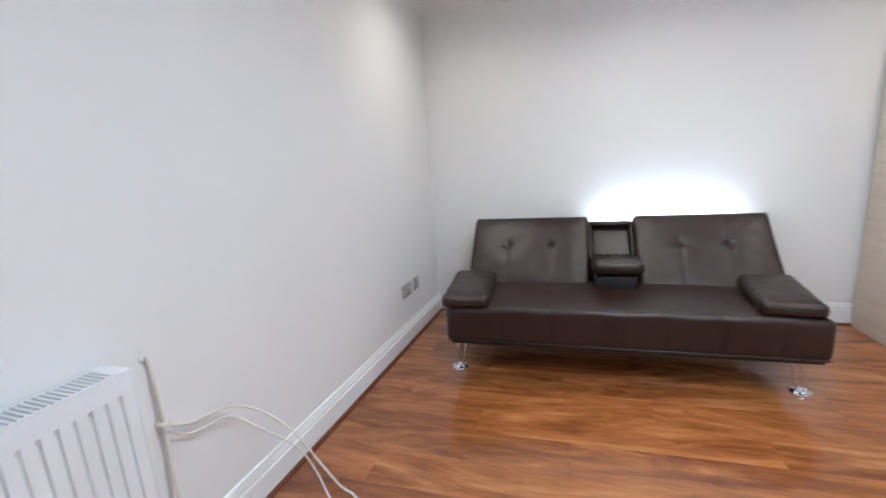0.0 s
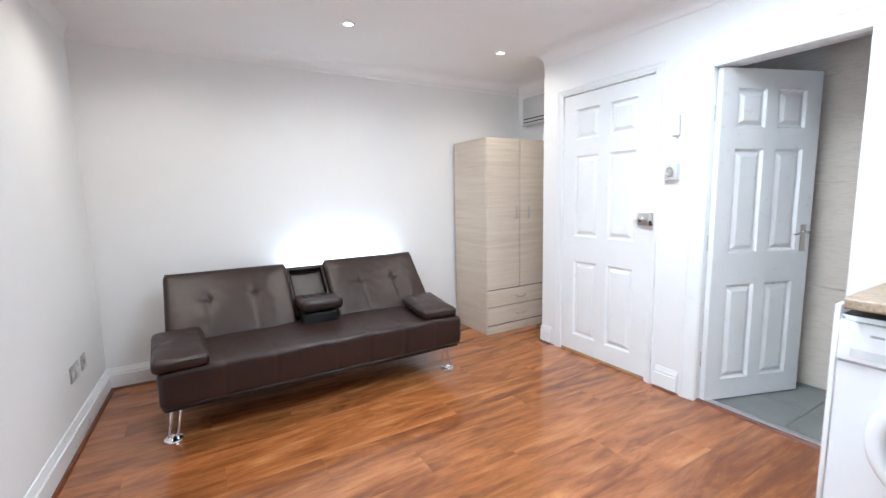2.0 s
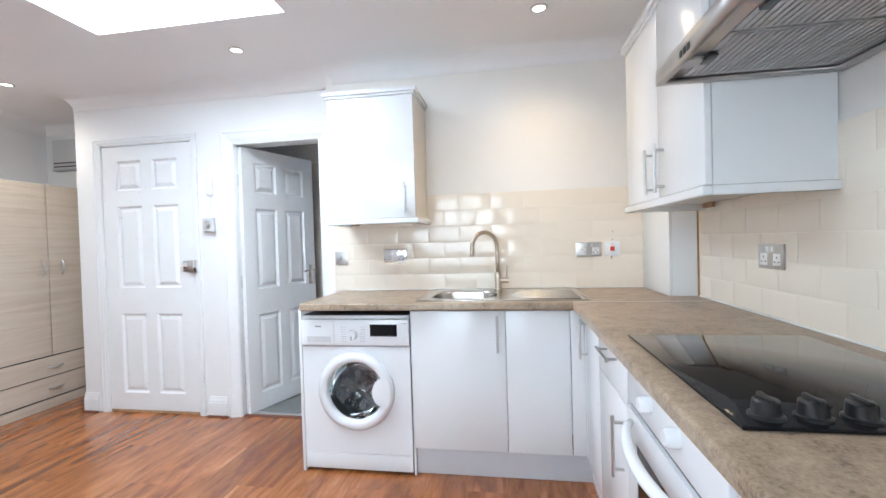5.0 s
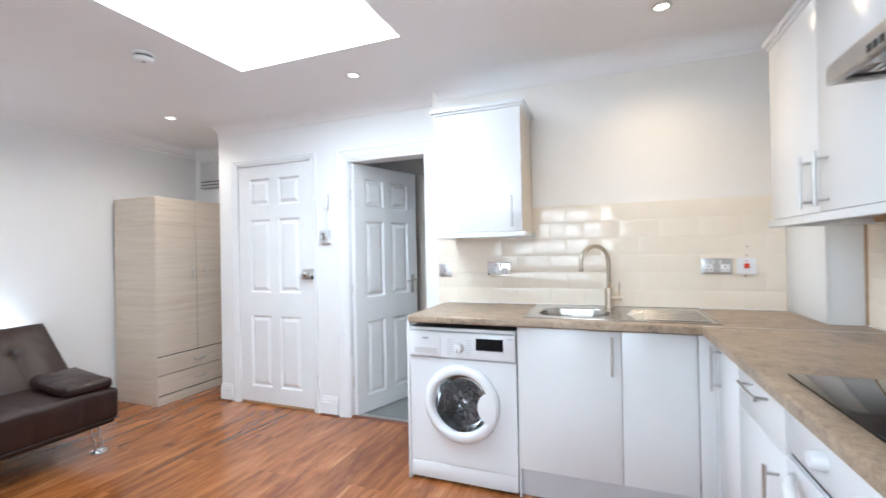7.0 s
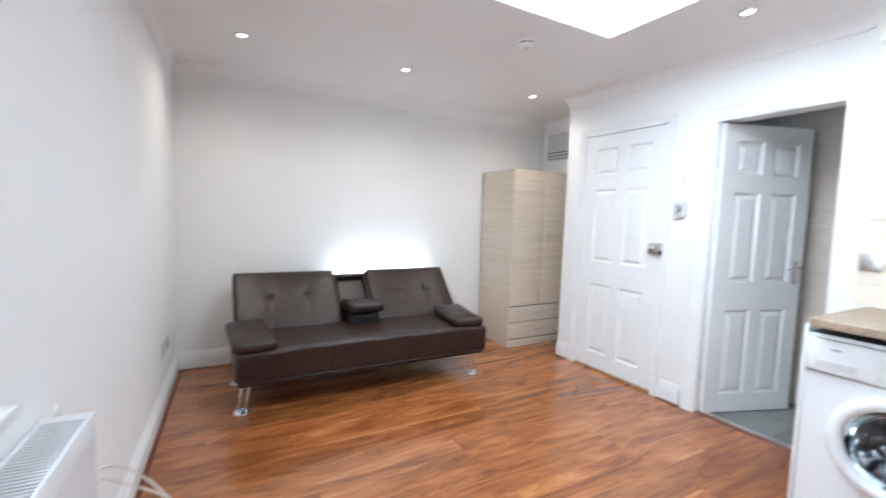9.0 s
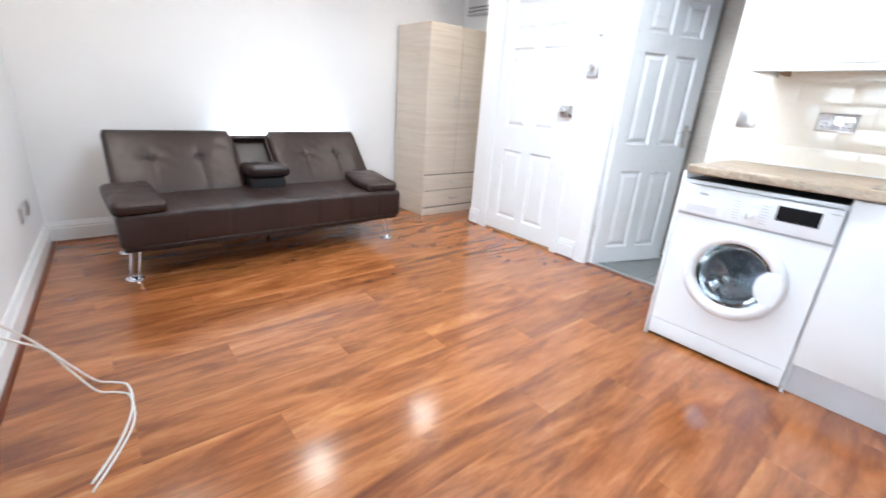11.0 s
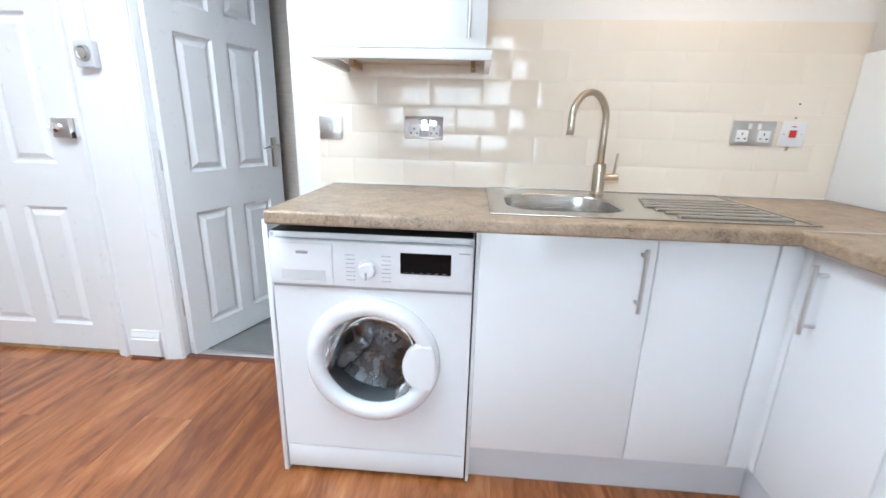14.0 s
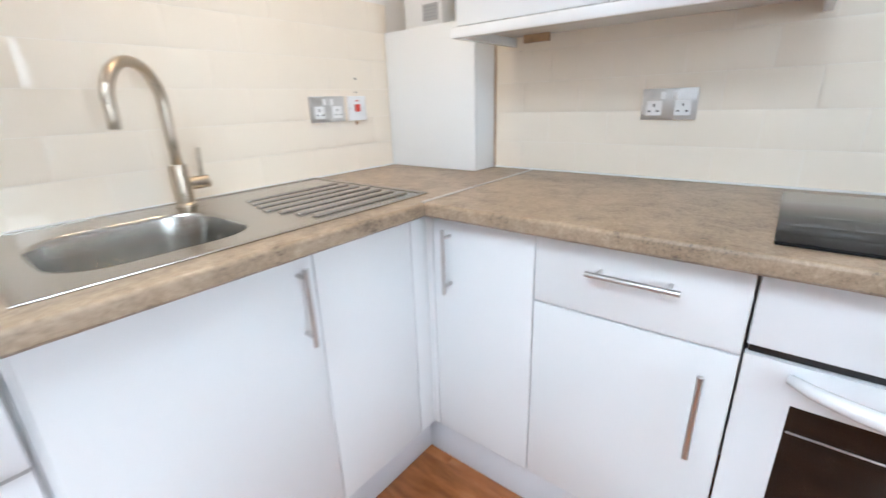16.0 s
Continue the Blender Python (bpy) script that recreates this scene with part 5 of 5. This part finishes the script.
for off, r in ((0.0, 0.0042), (0.035, 0.0036)):
    pts = [WEST @ Vector((0.028, -2.412, 0.525 - off * 0.6))] + [Vector(q) for q in ((-1.02, 1.13, 0.485 - off), (-1.0, 1.25, 0.465 - off), (-0.95, 1.33 - off, 0.41 - off), (-0.88 + off, 1.40 - off, 0.29 - off), (-0.80, 1.43 - off, 0.14), (-0.74, 1.45 - off * 2, 0.035), (-0.69, 1.45 - off * 2, 0.006), (-0.65, 1.40 - off * 2, 0.0045), (-0.65, 1.25 - off * 2, 0.0045), (-0.70, 1.08 - off, 0.0045), (-0.78, 0.93 - off, 0.0045))]
    fine = []
    for i in range(len(pts) - 1):
        p0, p1, p2, p3 = pts[max(i - 1, 0)], pts[i], pts[i + 1], pts[min(i + 2, len(pts) - 1)]
        for k in range(5):
            t = k / 5
            fine.append(0.5 * ((2 * p1) + (p2 - p0) * t + (2 * p0 - 5 * p1 + 4 * p2 - p3) * t * t + (3 * p1 - p0 - 3 * p2 + p3) * t ** 3))
    part("cable", tube(fine, r, 8), CABLE, ca, smooth=1.2)

# ---- on the ceiling and walls ----
first = None
for lx, ly in SPOTS:
    if first is None:
        first = thing("downlight", (lx, ly, CEIL), "lit recessed downlight with a brushed steel rim", "downlight", "ceiling downlights")
        part("rim", lathe([(0.030, -0.001), (0.031, -0.006), (0.038, -0.0065), (0.043, -0.004), (0.044, 0.0)], Matrix.Translation((lx, ly, CEIL)), 32), NICKEL, first, smooth=0.9)
        part("bulb", lathe([(0.030, -0.002), (0.020, -0.004), (0, -0.005)], Matrix.Translation((lx, ly, CEIL)), 28), BULB, first, "glowing warm white lamp")
    else:
        copy_thing(first, pose(lx, ly, CEIL))

sm = thing("smoke_alarm", (1.035, 1.82, CEIL), "round white smoke alarm on the ceiling", "smoke alarm")
mm = pose(1.035, 1.82, CEIL, 180, 0, 0)
part("base", lathe([(0.0, 0.0), (0.056, 0.0), (0.056, 0.010), (0.050, 0.013), (0, 0.013)], mm, 36), PLASTIC, sm)
part("vent_band", lathe([(0.044, 0.013), (0.044, 0.022)], mm, 36), RUBBER, sm)
part("cap", lathe([(0.044, 0.022), (0.050, 0.024), (0.048, 0.034), (0.036, 0.041), (0, 0.042)], mm, 36), PLASTIC, sm, smooth=0.9)
part("test_button", lathe([(0.012, 0.041), (0.012, 0.045), (0, 0.046)], mm, 20), GREYPLASTIC, sm)

# grille unit high in the alcove
vn = thing("ventilation_unit", (ALCOVE, 3.17, 1.95), "pale grey wall ventilation unit with slots above the wardrobe", "vent")
part("case", box(ALCOVE - 0.055, ALCOVE, 3.00, 3.345, 1.945, 2.205, 0.008), OFFWHITE, vn)
for k in range(2):
    part("slot", box(ALCOVE - 0.057, ALCOVE - 0.05, 3.02, 3.33, 1.962 + 0.032 * k, 1.972 + 0.032 * k), BLACK, vn)
part("lower_lip", box(ALCOVE - 0.062, ALCOVE - 0.002, 3.00, 3.345, 1.932, 1.945, 0.004), GREYPLASTIC, vn)

# entry phone between the doors
ep = thing("entry_phone", (DOOR_X, 1.46, 1.30), "white door-entry handset on a grey bell box", "entry phone")
part("handset", soft_box(0.030, 0.044, 0.125, 0.012, (1, 2, 4), None, Matrix.Translation((DOOR_X - 0.020, 1.450, 1.645))), PLASTIC, ep, smooth=1.2)
part("cord_cover", box(DOOR_X - 0.012, DOOR_X, 1.452, 1.478, 1.425, 1.585, 0.003), PLASTIC, ep)
bb = part("bell_box", box(DOOR_X - 0.034, DOOR_X, 1.425, 1.507, 1.325, 1.425, 0.005), OFFWHITE, ep, "pale grey bell box")
part("dial", lathe([(0.032, 0.0), (0.032, 0.004), (0.025, 0.006), (0.019, 0.003), (0.018, 0.008), (0, 0.009)], pose(DOOR_X - 0.034, 1.466, 1.378, 0, -90, 0), 28), NICKEL, bb)

# ---- pieces: wall tiles, bathroom tiles, floor boards ----
tiles = {}


def metro_mesh(w, h):
    """A bevelled tile, its back in the plane y = 0, looking to +y."""
    key = (round(w, 4), round(h, 4))
    if key not in tiles:
        bm = bmesh.new()
        b = min(0.012, w * 0.3)
        rings = [[bm.verts.new((sx * (w / 2 - o), y, sz * (h / 2 - o))) for sx, sz in ((-1, -1), (1, -1), (1, 1), (-1, 1))] for o, y in ((0, 0), (0, 0.004), (b, 0.0056))]
        for p, q in zip(rings, rings[1:]):
            for k in range(4):
                bm.faces.new((p[k], p[(k + 1) % 4], q[(k + 1) % 4], q[k]))
        bm.faces.new(rings[-1])
        bmesh.ops.recalc_face_normals(bm, faces=bm.faces)
        tiles[key] = finish(bm, "tile", TILE, 0.15)
    return tiles[key]


def tile_wall(parent, m, length, z0, rows, h, skip=lambda a, b, z: False):
    """Brick-bonded tiles along the local x axis of m."""
    for r in range(rows):
        a = -0.1 if r % 2 else 0.0
        while a < length - 1e-6:
            s, e = max(a, 0) + 0.001, min(a + 0.2, length) - 0.001
            zz = z0 + h * (r + 0.5)
            if e - s > 0.015 and not skip(s, e, zz):
                ob = new("tile", metro_mesh(e - s, h - 0.002))
                ob.parent = parent
                ob.matrix_parent_inverse = Matrix.Identity(4)
                jig = pose(0, 0, 0, rs.uniform(-0.15, 0.15), 0, rs.uniform(-0.15, 0.15))
                ob.matrix_basis = m @ Matrix.Translation(((s + e) / 2, 0, zz)) @ jig
            a += 0.2


solo("tile_bed_east", box(2.0884, KIT_X, -1.432, 0.502, ZT, 1.503), GROUT, "cream grout behind the kitchen tiles", "tiling", kind="structure")
bed_e = bpy.data.objects["tile_bed_east"]
solo("tile_bed_south", box(-0.45, 1.692, SOUTH, -1.5514, ZT, 1.505), GROUT, "cream grout behind the hob tiles", "tiling", kind="structure")
bed_s = bpy.data.objects["tile_bed_south"]
tile_wall(bed_e, pose(2.0915, -1.432, 0, 0, 0, 90), 1.934, 0.903, 6, 0.1)
tile_wall(bed_s, pose(1.692, -1.5545, 0, 0, 0, 0) @ Matrix.Translation((-2.142, 0, 0)), 2.142, 0.903, 6, 0.1)

slab = {}


def slab_piece(parent, name, mat, x0, x1, y0, y1, z0, z1, lip=0.0015):
    key = (name, round(x1 - x0, 4), round(y1 - y0, 4), round(z1 - z0, 4))
    if key not in slab:
        w, d, h = (x1 - x0) / 2, (y1 - y0) / 2, (z1 - z0) / 2
        bm = box(-w, w, -d, d, -h, h)
        bmesh.ops.bevel(bm, geom=bm.edges[:], offset=lip, segments=1, affect="EDGES")
        slab[key] = finish(bm, name, mat, 0.3)
    ob = new(name, slab[key])
    ob.parent = parent
    ob.location = ((x0 + x1) / 2, (y0 + y1) / 2, (z0 + z1) / 2)
    return ob


bath_f = bpy.data.objects["bath_floor"]
for i in range(3):
    for j in range(5):
        x0, y0 = DOOR_X + 0.07 + 0.33 * i, -0.35 + 0.60 * j
        if y0 + 0.6 < NIB - T + 0.2:
            slab_piece(bath_f, "floor_tile", BATHFLOOR, x0 + 0.002, min(x0 + 0.33, BX + 0.006) - 0.002, y0 + 0.002, y0 + 0.598, -0.012, 0.0)
bath_w = bpy.data.objects["wall_bath_east"]
for r in range(4):
    for j in range(3):
        y0, z0, z1 = -0.38 + 0.90 * j, 0.001 + 0.645 * r, min(0.001 + 0.645 * (r + 1), CEIL + 0.05)
        slab_piece(bath_w, "wall_tile", BATHTILE, BX - 0.001, BX + 0.009, y0 + 0.0015, y0 + 0.8985, z0 + 0.002, z1 - 0.002)

BW = 0.193
row = 0
y = SOUTH - 0.0
while y < NORTH:
    x = -1.28 - (row * 0.413) % 1.2
    y1 = min(y + BW, NORTH + 0.01)
    limit = DOOR_X + 0.055 if y < NIB - BW else ALCOVE + 0.02
    while x < limit:
        a, b = max(x, -1.28), min(x + 1.2, limit)
        if b - a > 0.02:
            slab_piece(floor_ob, "floor_board", FLOOR, a, b - 0.0002, y, y1 - 0.0002, -0.012, 0.0, 0.0003)
        x += 1.2
    y += BW
    row += 1
